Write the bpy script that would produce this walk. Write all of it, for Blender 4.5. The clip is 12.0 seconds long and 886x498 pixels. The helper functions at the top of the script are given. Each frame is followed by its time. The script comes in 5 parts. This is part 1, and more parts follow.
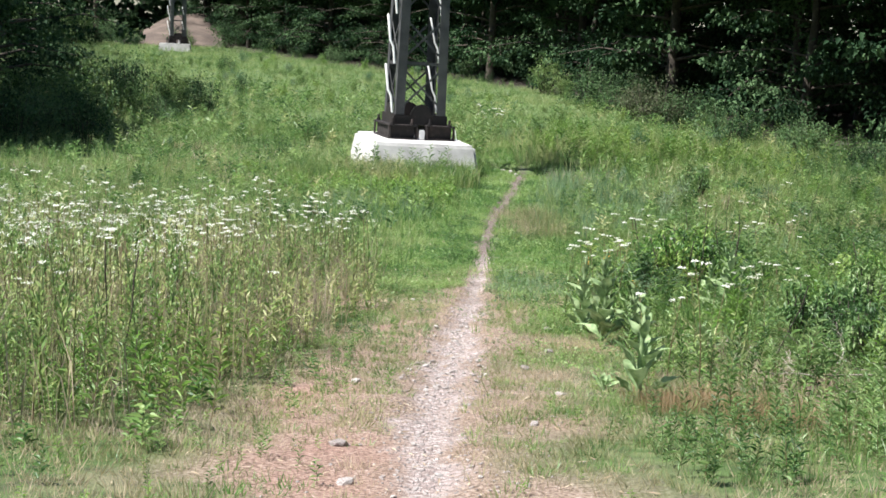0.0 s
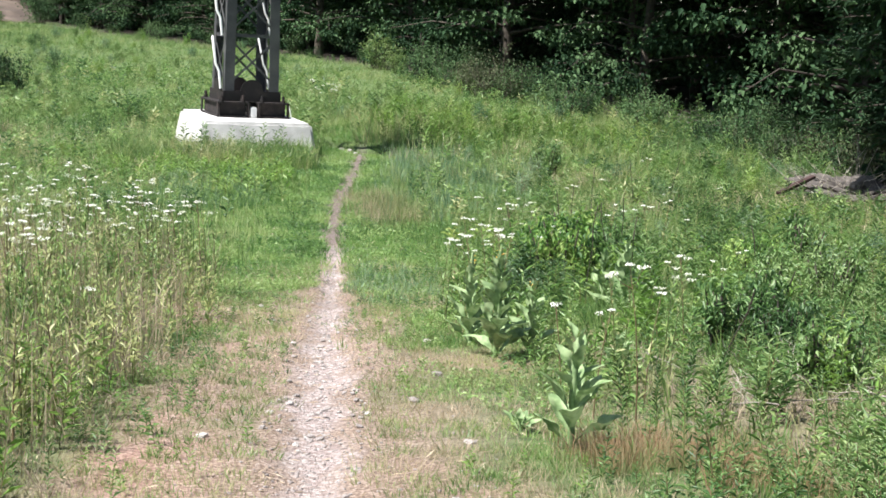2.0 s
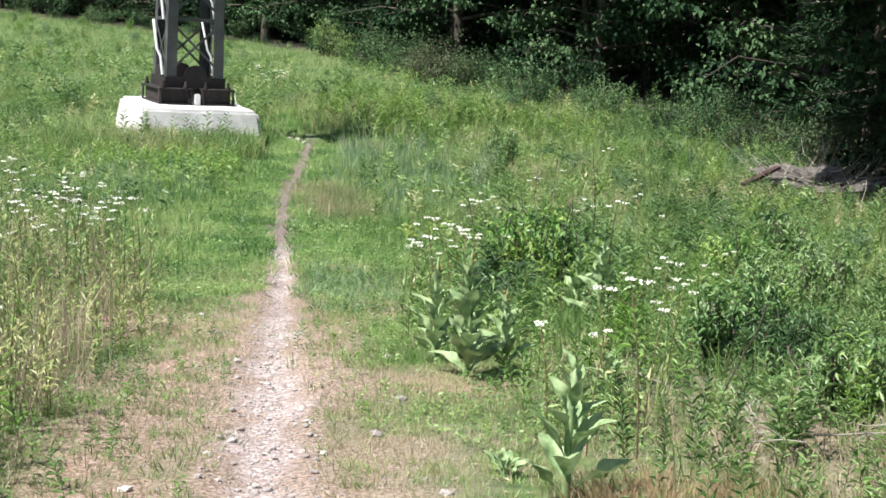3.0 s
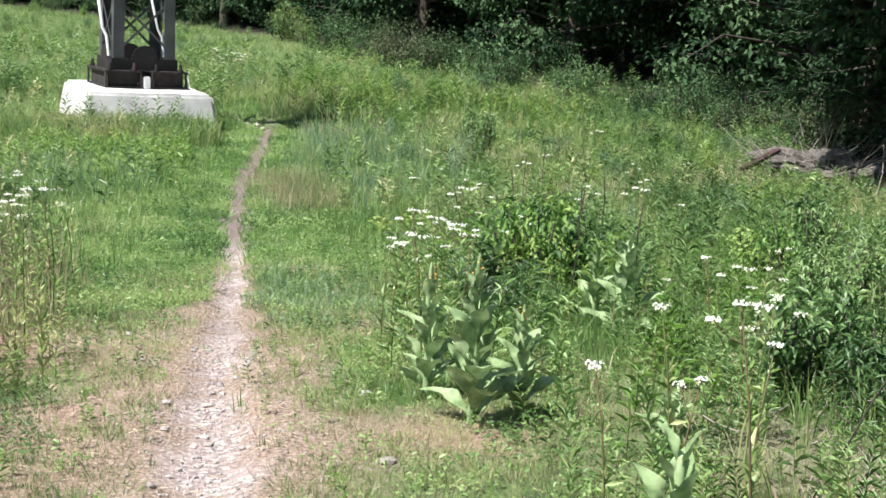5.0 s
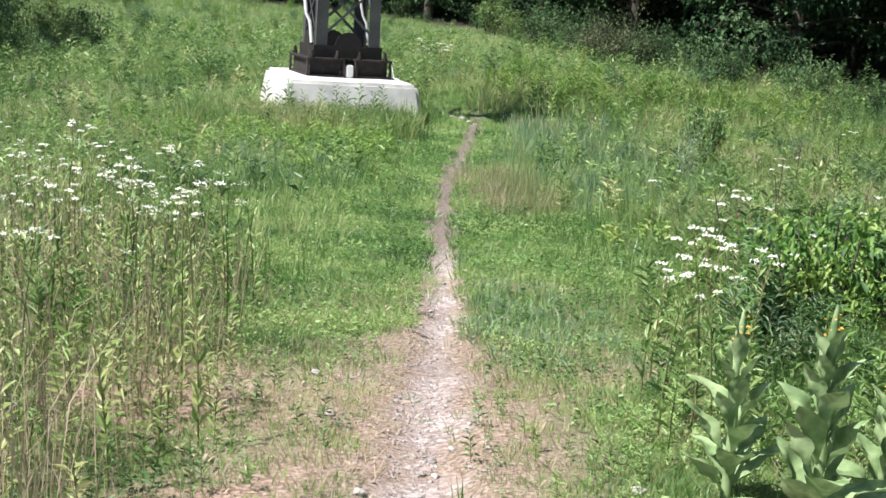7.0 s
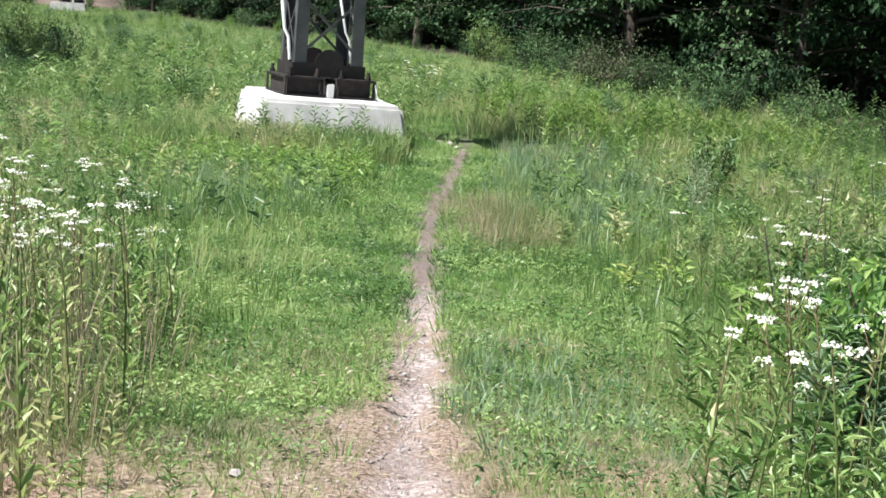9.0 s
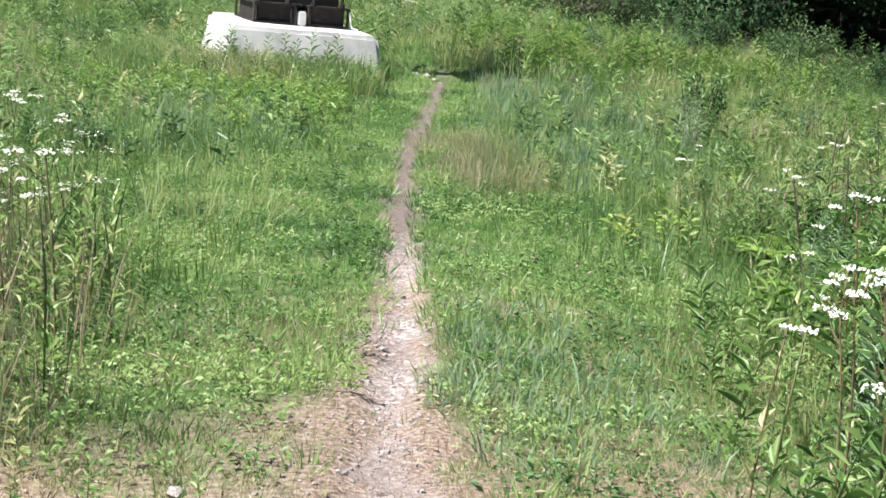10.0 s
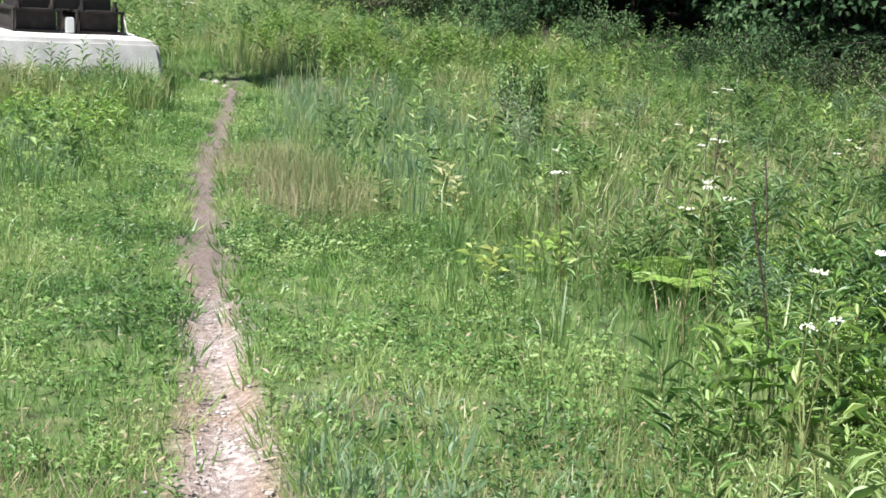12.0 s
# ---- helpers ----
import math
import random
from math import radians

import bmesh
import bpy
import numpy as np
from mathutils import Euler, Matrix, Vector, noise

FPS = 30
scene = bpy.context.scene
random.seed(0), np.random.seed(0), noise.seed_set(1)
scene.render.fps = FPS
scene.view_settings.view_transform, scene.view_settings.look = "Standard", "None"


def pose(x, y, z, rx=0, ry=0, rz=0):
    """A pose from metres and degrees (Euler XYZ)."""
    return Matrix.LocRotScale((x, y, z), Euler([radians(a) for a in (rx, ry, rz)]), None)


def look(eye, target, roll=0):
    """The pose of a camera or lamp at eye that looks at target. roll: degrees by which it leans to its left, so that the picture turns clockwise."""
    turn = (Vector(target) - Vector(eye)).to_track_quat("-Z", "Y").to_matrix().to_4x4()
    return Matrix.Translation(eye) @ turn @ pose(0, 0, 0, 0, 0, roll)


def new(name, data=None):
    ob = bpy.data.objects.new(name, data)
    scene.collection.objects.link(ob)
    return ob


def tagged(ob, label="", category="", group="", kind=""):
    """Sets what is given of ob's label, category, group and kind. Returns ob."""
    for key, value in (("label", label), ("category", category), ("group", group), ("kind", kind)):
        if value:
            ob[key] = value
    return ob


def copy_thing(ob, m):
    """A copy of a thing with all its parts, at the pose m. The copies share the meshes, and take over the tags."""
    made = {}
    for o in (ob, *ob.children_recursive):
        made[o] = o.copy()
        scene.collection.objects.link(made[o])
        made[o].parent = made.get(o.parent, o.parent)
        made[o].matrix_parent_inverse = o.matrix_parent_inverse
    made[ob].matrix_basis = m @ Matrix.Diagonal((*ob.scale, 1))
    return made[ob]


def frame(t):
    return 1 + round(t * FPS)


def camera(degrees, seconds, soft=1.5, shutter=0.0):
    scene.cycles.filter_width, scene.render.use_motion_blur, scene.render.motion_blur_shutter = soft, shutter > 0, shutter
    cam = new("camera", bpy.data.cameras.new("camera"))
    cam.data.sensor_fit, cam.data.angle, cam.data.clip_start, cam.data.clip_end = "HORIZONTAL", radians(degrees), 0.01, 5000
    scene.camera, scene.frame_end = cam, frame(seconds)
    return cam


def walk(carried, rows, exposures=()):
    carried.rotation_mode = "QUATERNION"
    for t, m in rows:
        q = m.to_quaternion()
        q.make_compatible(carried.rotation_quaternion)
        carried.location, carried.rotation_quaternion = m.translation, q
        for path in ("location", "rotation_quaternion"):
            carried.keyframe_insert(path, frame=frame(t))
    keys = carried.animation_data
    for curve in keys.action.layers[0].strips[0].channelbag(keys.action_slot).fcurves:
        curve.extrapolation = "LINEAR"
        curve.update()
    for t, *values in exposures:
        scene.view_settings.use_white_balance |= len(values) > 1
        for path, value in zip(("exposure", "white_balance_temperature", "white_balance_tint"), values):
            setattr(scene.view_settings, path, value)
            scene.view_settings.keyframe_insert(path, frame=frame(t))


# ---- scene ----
cam = camera(38.0, 12.0, soft=1.65)
EYE, TILT, LEAN = 2.0, -9.0, -2.5
ROWS = [
    (0.0, -0.000, -0.000, 0.000, 0.00, 0.00, -0.00),
    (0.5, -0.062, 0.547, 0.012, -0.98, 0.55, 1.32),
    (1.0, -0.118, 1.048, 0.098, -1.15, -0.87, 0.26),
    (1.5, -0.197, 1.585, 0.155, -6.27, -1.35, 1.86),
    (2.0, -0.218, 2.063, 0.165, -7.62, -1.09, 1.27),
    (2.3, -0.233, 2.410, 0.183, -7.86, -0.38, 1.60),
    (2.5, -0.241, 2.662, 0.272, -10.39, -1.28, 2.30),
    (3.0, -0.172, 3.163, 0.265, -9.94, -1.69, 1.33),
    (3.5, -0.184, 3.598, 0.292, -11.05, -1.94, 0.83),
    (3.7, -0.183, 3.777, 0.340, -11.32, -1.69, 1.78),
    (5.3, 0.063, 5.652, 0.277, -11.62, -2.65, 1.73),
    (5.5, 0.049, 5.873, 0.295, -11.00, -3.21, -0.81),
    (6.0, 0.019, 6.438, 0.341, -11.83, -2.80, 3.04),
    (6.5, 0.036, 6.971, 0.338, -4.93, -1.81, 1.66),
    (7.0, 0.004, 7.387, 0.345, -2.92, -2.16, 0.10),
    (7.5, 0.118, 7.904, 0.380, -2.93, -1.30, -0.24),
    (7.7, 0.153, 8.064, 0.403, -2.89, -1.26, -0.71),
    (9.3, 0.143, 9.630, 0.377, -3.67, -0.77, -0.61),
    (9.5, 0.116, 9.805, 0.418, -4.60, -2.23, 0.26),
    (10.0, 0.136, 10.307, 0.452, -4.73, -3.83, -1.62),
    (10.5, 0.082, 10.845, 0.477, -6.64, -3.06, 0.31),
    (11.0, 0.134, 11.373, 0.514, -8.13, -3.29, -0.02),
    (11.5, 0.102, 11.893, 0.543, -8.98, -3.75, 0.53),
    (12.0, 0.182, 12.339, 0.602, -13.96, -3.86, 1.80),
]
walk(cam, [(t, pose(0, 0, EYE, TILT, LEAN, 0) @ pose(x, y, z, 90 + pitch, roll, yaw)) for t, x, y, z, yaw, pitch, roll in ROWS],
     [(0.0, 1.13), (1.2, 1.12), (2.0, 1.23), (3.2, 1.24), (5.5, 1.20), (7.0, 1.18), (9.5, 1.22), (12.0, 1.23)])

# ---- daylight: high summer sun from the left, clear sky ----
SUN_DIR = Vector((-0.50, -0.16, 0.85)).normalized()
world = bpy.data.worlds.new("sky")
scene.world = world
world.use_nodes = True
wn = world.node_tree.nodes
sky = wn.new("ShaderNodeTexSky")
sky.sky_type = "NISHITA"
sky.sun_disc = False
sky.sun_elevation = math.asin(SUN_DIR.z)
sky.sun_rotation = math.atan2(SUN_DIR.x, SUN_DIR.y)
wn["Background"].inputs[1].default_value = 0.062
world.node_tree.links.new(sky.outputs[0], wn["Background"].inputs[0])
sun_data = bpy.data.lights.new("sun", "SUN")
sun_data.energy, sun_data.angle, sun_data.color = 4.8, radians(0.53), (1.0, 0.975, 0.95)
sun = new("sun", sun_data)
sun.matrix_world = look((-30, -10, 50), Vector((-30, -10, 50)) - SUN_DIR)

# ---- materials ----
def nodes_of(name):
    m = bpy.data.materials.new(name)
    m.use_nodes = True
    t = m.node_tree
    return m, t, t.nodes, t.links, t.nodes["Principled BSDF"]

def ramp(nd, stops):
    r = nd.new("ShaderNodeValToRGB")
    e = r.color_ramp.elements
    while len(e) < len(stops):
        e.new(0.5)
    for i, (p, c) in enumerate(stops):
        e[i].position, e[i].color = p, (*c, 1)
    return r

def foliage(name, colours, gloss=0.42, through_light=0.42, scale=0.6, shine=0.5):
    """Leaves: a colour drawn for each leaf, drifting over the ground, with light shining through."""
    m, t, nd, ln, b = nodes_of(name)
    geo = nd.new("ShaderNodeNewGeometry")
    info = nd.new("ShaderNodeObjectInfo")
    tex = nd.new("ShaderNodeTexNoise")
    tex.inputs["Scale"].default_value = scale
    tex.inputs["Detail"].default_value = 3
    ln.new(geo.outputs["Position"], tex.inputs["Vector"])
    a = nd.new("ShaderNodeMath"); a.operation = "MULTIPLY_ADD"
    a.inputs[1].default_value = 0.62
    ln.new(geo.outputs["Random Per Island"], a.inputs[0])
    c = nd.new("ShaderNodeMath"); c.operation = "MULTIPLY_ADD"
    c.inputs[1].default_value, c.inputs[2].default_value = 3.3, -1.46
    ln.new(tex.outputs["Fac"], c.inputs[0])
    o = nd.new("ShaderNodeMath"); o.operation = "MULTIPLY_ADD"
    o.inputs[1].default_value = 0.18
    ln.new(info.outputs["Random"], o.inputs[0])
    ln.new(c.outputs[0], o.inputs[2])
    ln.new(o.outputs[0], a.inputs[2])
    k = len(colours)
    r = ramp(nd, [(0.12 + 0.76 * i / (k - 1), col) for i, col in enumerate(colours)])
    ln.new(a.outputs[0], r.inputs[0])
    ln.new(r.outputs[0], b.inputs["Base Color"])
    b.inputs["Roughness"].default_value = gloss
    b.inputs["Specular IOR Level"].default_value = shine
    tr = nd.new("ShaderNodeBsdfTranslucent")
    ln.new(r.outputs[0], tr.inputs[0])
    mix = nd.new("ShaderNodeMixShader")
    mix.inputs[0].default_value = through_light
    ln.new(b.outputs[0], mix.inputs[1]); ln.new(tr.outputs[0], mix.inputs[2])
    ln.new(mix.outputs[0], nd["Material Output"].inputs[0])
    return m

def solid(name, colours, rough=0.8, metal=0.0, scale=8.0, bump=0.3, fine=60.0):
    """Stone, wood, metal: two scales of mottling and a fine relief."""
    m, t, nd, ln, b = nodes_of(name)
    co = nd.new("ShaderNodeTexCoord")
    info = nd.new("ShaderNodeObjectInfo")
    big = nd.new("ShaderNodeTexNoise"); big.inputs["Scale"].default_value = scale; big.inputs["Detail"].default_value = 6
    small = nd.new("ShaderNodeTexNoise"); small.inputs["Scale"].default_value = fine; small.inputs["Detail"].default_value = 4
    ln.new(co.outputs["Object"], big.inputs["Vector"]); ln.new(co.outputs["Object"], small.inputs["Vector"])
    a = nd.new("ShaderNodeMath"); a.operation = "MULTIPLY_ADD"; a.inputs[1].default_value = 0.35
    ln.new(small.outputs["Fac"], a.inputs[0]); ln.new(big.outputs["Fac"], a.inputs[2])
    o = nd.new("ShaderNodeMath"); o.operation = "MULTIPLY_ADD"; o.inputs[1].default_value = 0.3
    ln.new(info.outputs["Random"], o.inputs[0]); ln.new(a.outputs[0], o.inputs[2])
    k = len(colours)
    r = ramp(nd, [(0.45 + 0.65 * i / max(1, k - 1), col) for i, col in enumerate(colours)])
    ln.new(o.outputs[0], r.inputs[0]); ln.new(r.outputs[0], b.inputs["Base Color"])
    b.inputs["Roughness"].default_value, b.inputs["Metallic"].default_value = rough, metal
    bp = nd.new("ShaderNodeBump"); bp.inputs["Strength"].default_value = bump; bp.inputs["Distance"].default_value = 0.02
    ln.new(small.outputs["Fac"], bp.inputs["Height"]); ln.new(bp.outputs[0], b.inputs["Normal"])
    return m

M_TURF = foliage("turf", [(0.075, 0.160, 0.042), (0.125, 0.25, 0.062), (0.19, 0.34, 0.088), (0.31, 0.41, 0.145)])
M_HERB = foliage("herb_leaf", [(0.068, 0.145, 0.045), (0.12, 0.23, 0.065), (0.185, 0.32, 0.09), (0.30, 0.41, 0.15)], scale=0.9)
M_DRY = foliage("dry_grass", [(0.21, 0.235, 0.10), (0.32, 0.305, 0.15), (0.43, 0.36, 0.23), (0.50, 0.40, 0.29)], 0.6)
M_MEADOW = foliage("meadow", [(0.08, 0.158, 0.046), (0.136, 0.247, 0.068), (0.21, 0.338, 0.102), (0.36, 0.41, 0.18)], scale=0.35)
M_BLUE = foliage("blue_grass", [(0.09, 0.175, 0.095), (0.135, 0.24, 0.13), (0.185, 0.30, 0.165), (0.25, 0.35, 0.20)], 0.5)
M_WEED = foliage("weed_leaf", [(0.056, 0.120, 0.042), (0.098, 0.192, 0.062), (0.155, 0.275, 0.086), (0.253, 0.36, 0.14)], scale=0.45)
M_LIME = foliage("lime_leaf", [(0.132, 0.259, 0.05), (0.188, 0.327, 0.07), (0.272, 0.394, 0.1)])
M_STRAW = foliage("straw", [(0.3, 0.22, 0.14), (0.42, 0.33, 0.22), (0.55, 0.46, 0.33)], 0.6, 0.2)
M_PALE = foliage("pale_grass", [(0.10, 0.19, 0.055), (0.18, 0.285, 0.085), (0.27, 0.36, 0.125), (0.42, 0.43, 0.21)], scale=0.5)
M_GOLD = foliage("yellow_leaf", [(0.22, 0.35, 0.075), (0.31, 0.42, 0.11), (0.42, 0.47, 0.17)])
M_HUSK = foliage("husk", [(0.16, 0.125, 0.09), (0.27, 0.215, 0.155), (0.40, 0.33, 0.25)], 0.7, 0.2)
M_BUSH = foliage("bush_leaf", [(0.06, 0.14, 0.035), (0.12, 0.25, 0.055), (0.21, 0.36, 0.085), (0.33, 0.45, 0.13)], 0.6, scale=2.5)
M_RUST = foliage("rust_seed", [(0.25, 0.22, 0.11), (0.36, 0.25, 0.14), (0.44, 0.27, 0.165)], 0.7)
M_MULLEIN = foliage("mullein_leaf", [(0.125, 0.20, 0.08), (0.20, 0.295, 0.125), (0.30, 0.395, 0.195)], 0.7, 0.2, 14.0)
M_YLEAF = foliage("yarrow_leaf", [(0.13, 0.235, 0.07), (0.22, 0.345, 0.105), (0.32, 0.43, 0.145), (0.47, 0.49, 0.23)], scale=1.2)
M_STEM = foliage("green_stem", [(0.07, 0.11, 0.03), (0.13, 0.15, 0.05), (0.16, 0.11, 0.06)], 0.6, 0.1)
M_WHITE = foliage("white_petal", [(0.44, 0.46, 0.34), (0.60, 0.61, 0.52), (0.74, 0.74, 0.67)], 0.7, 0.2)
M_YELLOW = foliage("yellow_petal", [(0.55, 0.28, 0.04), (0.62, 0.36, 0.06)], 0.7, 0.2)
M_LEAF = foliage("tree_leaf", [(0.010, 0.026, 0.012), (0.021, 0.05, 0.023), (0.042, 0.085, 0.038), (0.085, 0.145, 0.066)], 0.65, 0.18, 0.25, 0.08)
M_LEAF2 = foliage("shrub_leaf", [(0.022, 0.05, 0.022), (0.042, 0.088, 0.038), (0.075, 0.14, 0.06), (0.125, 0.205, 0.09)], 0.65, 0.25, 0.5, 0.1)
M_PALEBUSH = foliage("pale_shrub_leaf", [(0.05, 0.105, 0.032), (0.09, 0.165, 0.05), (0.14, 0.23, 0.07), (0.20, 0.28, 0.10)], 0.5, 0.35, 0.8, 0.3)
M_BROWNBUSH = foliage("brownish_shrub_leaf", [(0.035, 0.052, 0.026), (0.065, 0.085, 0.042), (0.105, 0.12, 0.065)], 0.7, 0.25, 0.8, 0.2)
M_NEEDLE = foliage("needles", [(0.016, 0.04, 0.02), (0.026, 0.06, 0.028), (0.04, 0.08, 0.032)], 0.65, 0.1, 0.4, 0.15)
M_BARK = solid("bark", [(0.018, 0.014, 0.011), (0.04, 0.032, 0.025), (0.08, 0.066, 0.05)], 0.95, 0, 5, 0.9, 30)
M_TWIG = solid("dead_twig", [(0.14, 0.12, 0.1), (0.26, 0.23, 0.19), (0.4, 0.36, 0.3)], 0.9, 0, 4, 0.5, 40)
M_DARKSTALK = solid("dark_stalk", [(0.035, 0.03, 0.022), (0.07, 0.055, 0.04)], 0.95, 0, 10, 0.8, 80)
M_CONCRETE = solid("concrete", [(0.30, 0.29, 0.275), (0.43, 0.42, 0.405), (0.55, 0.54, 0.52)], 0.9, 0, 2.2, 0.35, 45)
M_STEEL = solid("galvanised_steel", [(0.045, 0.045, 0.048), (0.075, 0.075, 0.078), (0.115, 0.115, 0.115)], 0.6, 0.25, 1.6, 0.1, 30)
M_BLACK = solid("tarred_steel", [(0.007, 0.006, 0.006), (0.016, 0.0125, 0.0115), (0.045, 0.032, 0.028)], 0.75, 0.1, 6, 0.3, 50)
M_TUBE = solid("white_tube", [(0.62, 0.62, 0.60), (0.80, 0.80, 0.78)], 0.4, 0, 3, 0.05, 20)
M_PLANK = solid("red_plank", [(0.014, 0.006, 0.006), (0.028, 0.01, 0.009), (0.05, 0.026, 0.023)], 0.85, 0, 3, 0.5, 40)
M_STONE = solid("path_stone", [(0.19, 0.162, 0.148), (0.33, 0.292, 0.272), (0.52, 0.485, 0.455)], 0.9, 0, 9, 0.5, 90)
M_MOUND = solid("grey_earth", [(0.04, 0.035, 0.03), (0.085, 0.074, 0.066), (0.17, 0.15, 0.13)], 0.95, 0, 3, 0.9, 25)
M_BANK = solid("brown_bank", [(0.05, 0.04, 0.033), (0.095, 0.072, 0.058), (0.15, 0.115, 0.092)], 0.95, 0, 0.4, 0.9, 6)

# ---- lie of the land ----
YS = [-400, -30, 0, 6.2, 8.4, 11, 14.8, 19.3, 23, 27.4, 31, 35, 48, 78, 118, 170, 400, 1600]
ZS = [20, 3.4, 0.72, -0.03, -0.3, -0.57, -0.86, -1.12, -1.3, -1.42, -1.5, -1.45, -1.1, -0.35, 0.4, 1.5, 4, 12]
_yy = np.linspace(-60, 200, 2601)
_zz = np.interp(_yy, YS, ZS)
_k = np.hanning(31); _k /= _k.sum()
_zz = np.convolve(np.pad(_zz, 15, mode="edge"), _k, "valid")
PY = [-20, 0, 5.3, 7, 9.2, 11.5, 12.8, 14.2, 16.5, 18.9, 20.3, 23.1, 26, 29.8, 33, 36, 60]
PX = [-0.3, 0.0, 0.02, 0.0, 0.14, 0.26, 0.34, 0.43, 0.62, 0.73, 0.8, 0.97, 1.2, 1.66, 2.02, 2.36, 5.0]
PW = [0.15, 0.15, 0.14, 0.14, 0.16, 0.15, 0.11, 0.088, 0.075, 0.092, 0.125, 0.14, 0.155, 0.175, 0.16, 0.11, 0.02]
EY = [-60, 0, 15, 24, 30, 36, 44, 50, 60, 76, 88, 110, 140, 200]
EX = [14, 11, 9.6, 11.4, 13.4, 14.4, 13.2, 11.4, 8.6, 5.2, 0, -12, -25, -60]

DX = [1.1, 1.5, 1.8, 2.3, 2.9, 3.6, 4.3, 5.2]
DY = [39.6, 38.5, 37.4, 35.9, 36.1, 37.0, 38.0, 38.6]

def ditch(x, y):
    """A narrow eroded ditch that crosses the path by the footing, 0 to 1."""
    across = (y - np.interp(x, DX, DY)) / np.interp(x, [1.2, 1.8, 2.3, 4.0], [0.75, 0.6, 0.34, 0.42])
    return np.exp(-across ** 2) * np.clip((x - 1.25) * 3, 0, 1) * np.clip((4.7 - x) * 1.6, 0, 1)

def bumps(x, y):
    return (np.sin(x * 1.3 + 0.6 * np.sin(y * 0.7)) * np.sin(y * 1.1 + 1.0) * 0.03 + np.sin(x * 4.1 + y * 2.3) * np.sin(y * 3.7 - x * 1.9) * 0.012)

def land(x, y):
    x, y = np.asarray(x, float), np.asarray(y, float)
    z = np.where((y > -59) & (y < 199), np.interp(y, _yy, _zz), np.interp(y, YS, ZS))
    off = np.abs(x - np.interp(y, PY, PX)) / np.interp(y, PY, PW)
    dip = np.clip(1.6 - off, 0, 1) * 0.035 * np.clip((38 - y) / 4, 0, 1)
    right = np.clip((x - 9) / 12, 0, 1) ** 2 * 0.5 * np.clip(y / 10, 0, 1)
    return z - dip + bumps(x, y) * np.clip(off - 0.8, 0, 1) + right - 0.34 * ditch(x, y)

def swirl(x, y, s=1.0, o=0.0):
    """Smooth patchiness between 0 and 1."""
    x, y = x * s + o, y * s - o * 0.7
    v = np.sin(x * 1.0 + 1.7 * np.sin(y * 0.6 + o)) + np.sin(y * 1.3 + 1.3 * np.sin(x * 0.9 - o)) + 0.6 * np.sin(2.3 * x - 1.9 * y + o) + 0.4 * np.sin(4.7 * x + 3.9 * y)
    return np.clip(0.5 + v * 0.2, 0, 1)

def path_off(x, y):
    return np.abs(x - np.interp(y, PY, PX)) - np.interp(y, PY, PW)

def bareness(x, y):
    """How bare the soil beside the path is."""
    reach = np.interp(y, [0, 8, 11.5, 13.8, 15.2, 18, 19.5], [1.5, 1.35, 1.15, 0.95, 0.2, 0.06, 0.03])
    reach = reach * np.where(x < np.interp(y, PY, PX), np.interp(y, [10, 12, 14.6, 15.6], [1.0, 1.7, 1.8, 1.0]), 0.8)
    side = np.clip(1.25 - path_off(x, y) / reach, 0, 1)
    worn = np.clip(side * 1.35 - 0.75 * swirl(x, y, 2.6, 2.0) * np.clip(path_off(x, y) * 5, 0.25, 1), 0, 1) * (y < 21)
    spots_ = 0.8 * np.exp(-((x - 3.0) / 0.75) ** 2 - ((y - 9.2) / 1.9) ** 2) + 0.9 * np.exp(-((x - 1.6) / 0.42) ** 2 - ((y - 11.0) / 0.5) ** 2) + 0.75 * np.exp(-((x - 1.35) / 0.5) ** 2 - ((y - 14.2) / 0.6) ** 2) + 0.8 * np.exp(-((x + 1.3) / 0.7) ** 2 - ((y - 13.3) / 0.9) ** 2) + 0.9 * np.exp(-((x + 0.78) / 0.32) ** 2 - ((y - 8.3) / 1.2) ** 2) + 0.9 * np.exp(-((x + 0.5) / 0.35) ** 2 - ((y - 5.9) / 0.8) ** 2)
    return np.clip(worn + spots_ * (0.5 + 0.7 * swirl(x, y, 4.0, 3.0)), 0, 1)

def red_soil(x, y):
    """Patches where the bare soil is brick red."""
    v = 0 * x
    for px, py, rx, ry in ((-0.78, 8.3, 0.34, 1.3), (-0.5, 5.9, 0.4, 1.0), (-1.2, 13.2, 0.6, 0.9), (1.55, 10.9, 0.45, 0.6), (1.3, 14.0, 0.4, 0.5), (-0.55, 11.2, 0.3, 0.9), (0.85, 7.6, 0.25, 0.6), (2.6, 6.9, 0.4, 0.6)):
        v = v + np.exp(-((x - px) / rx) ** 2 - ((y - py) / ry) ** 2)
    return np.clip(v * (0.45 + 0.9 * swirl(x, y, 5.0, 1.3)), 0, 1)

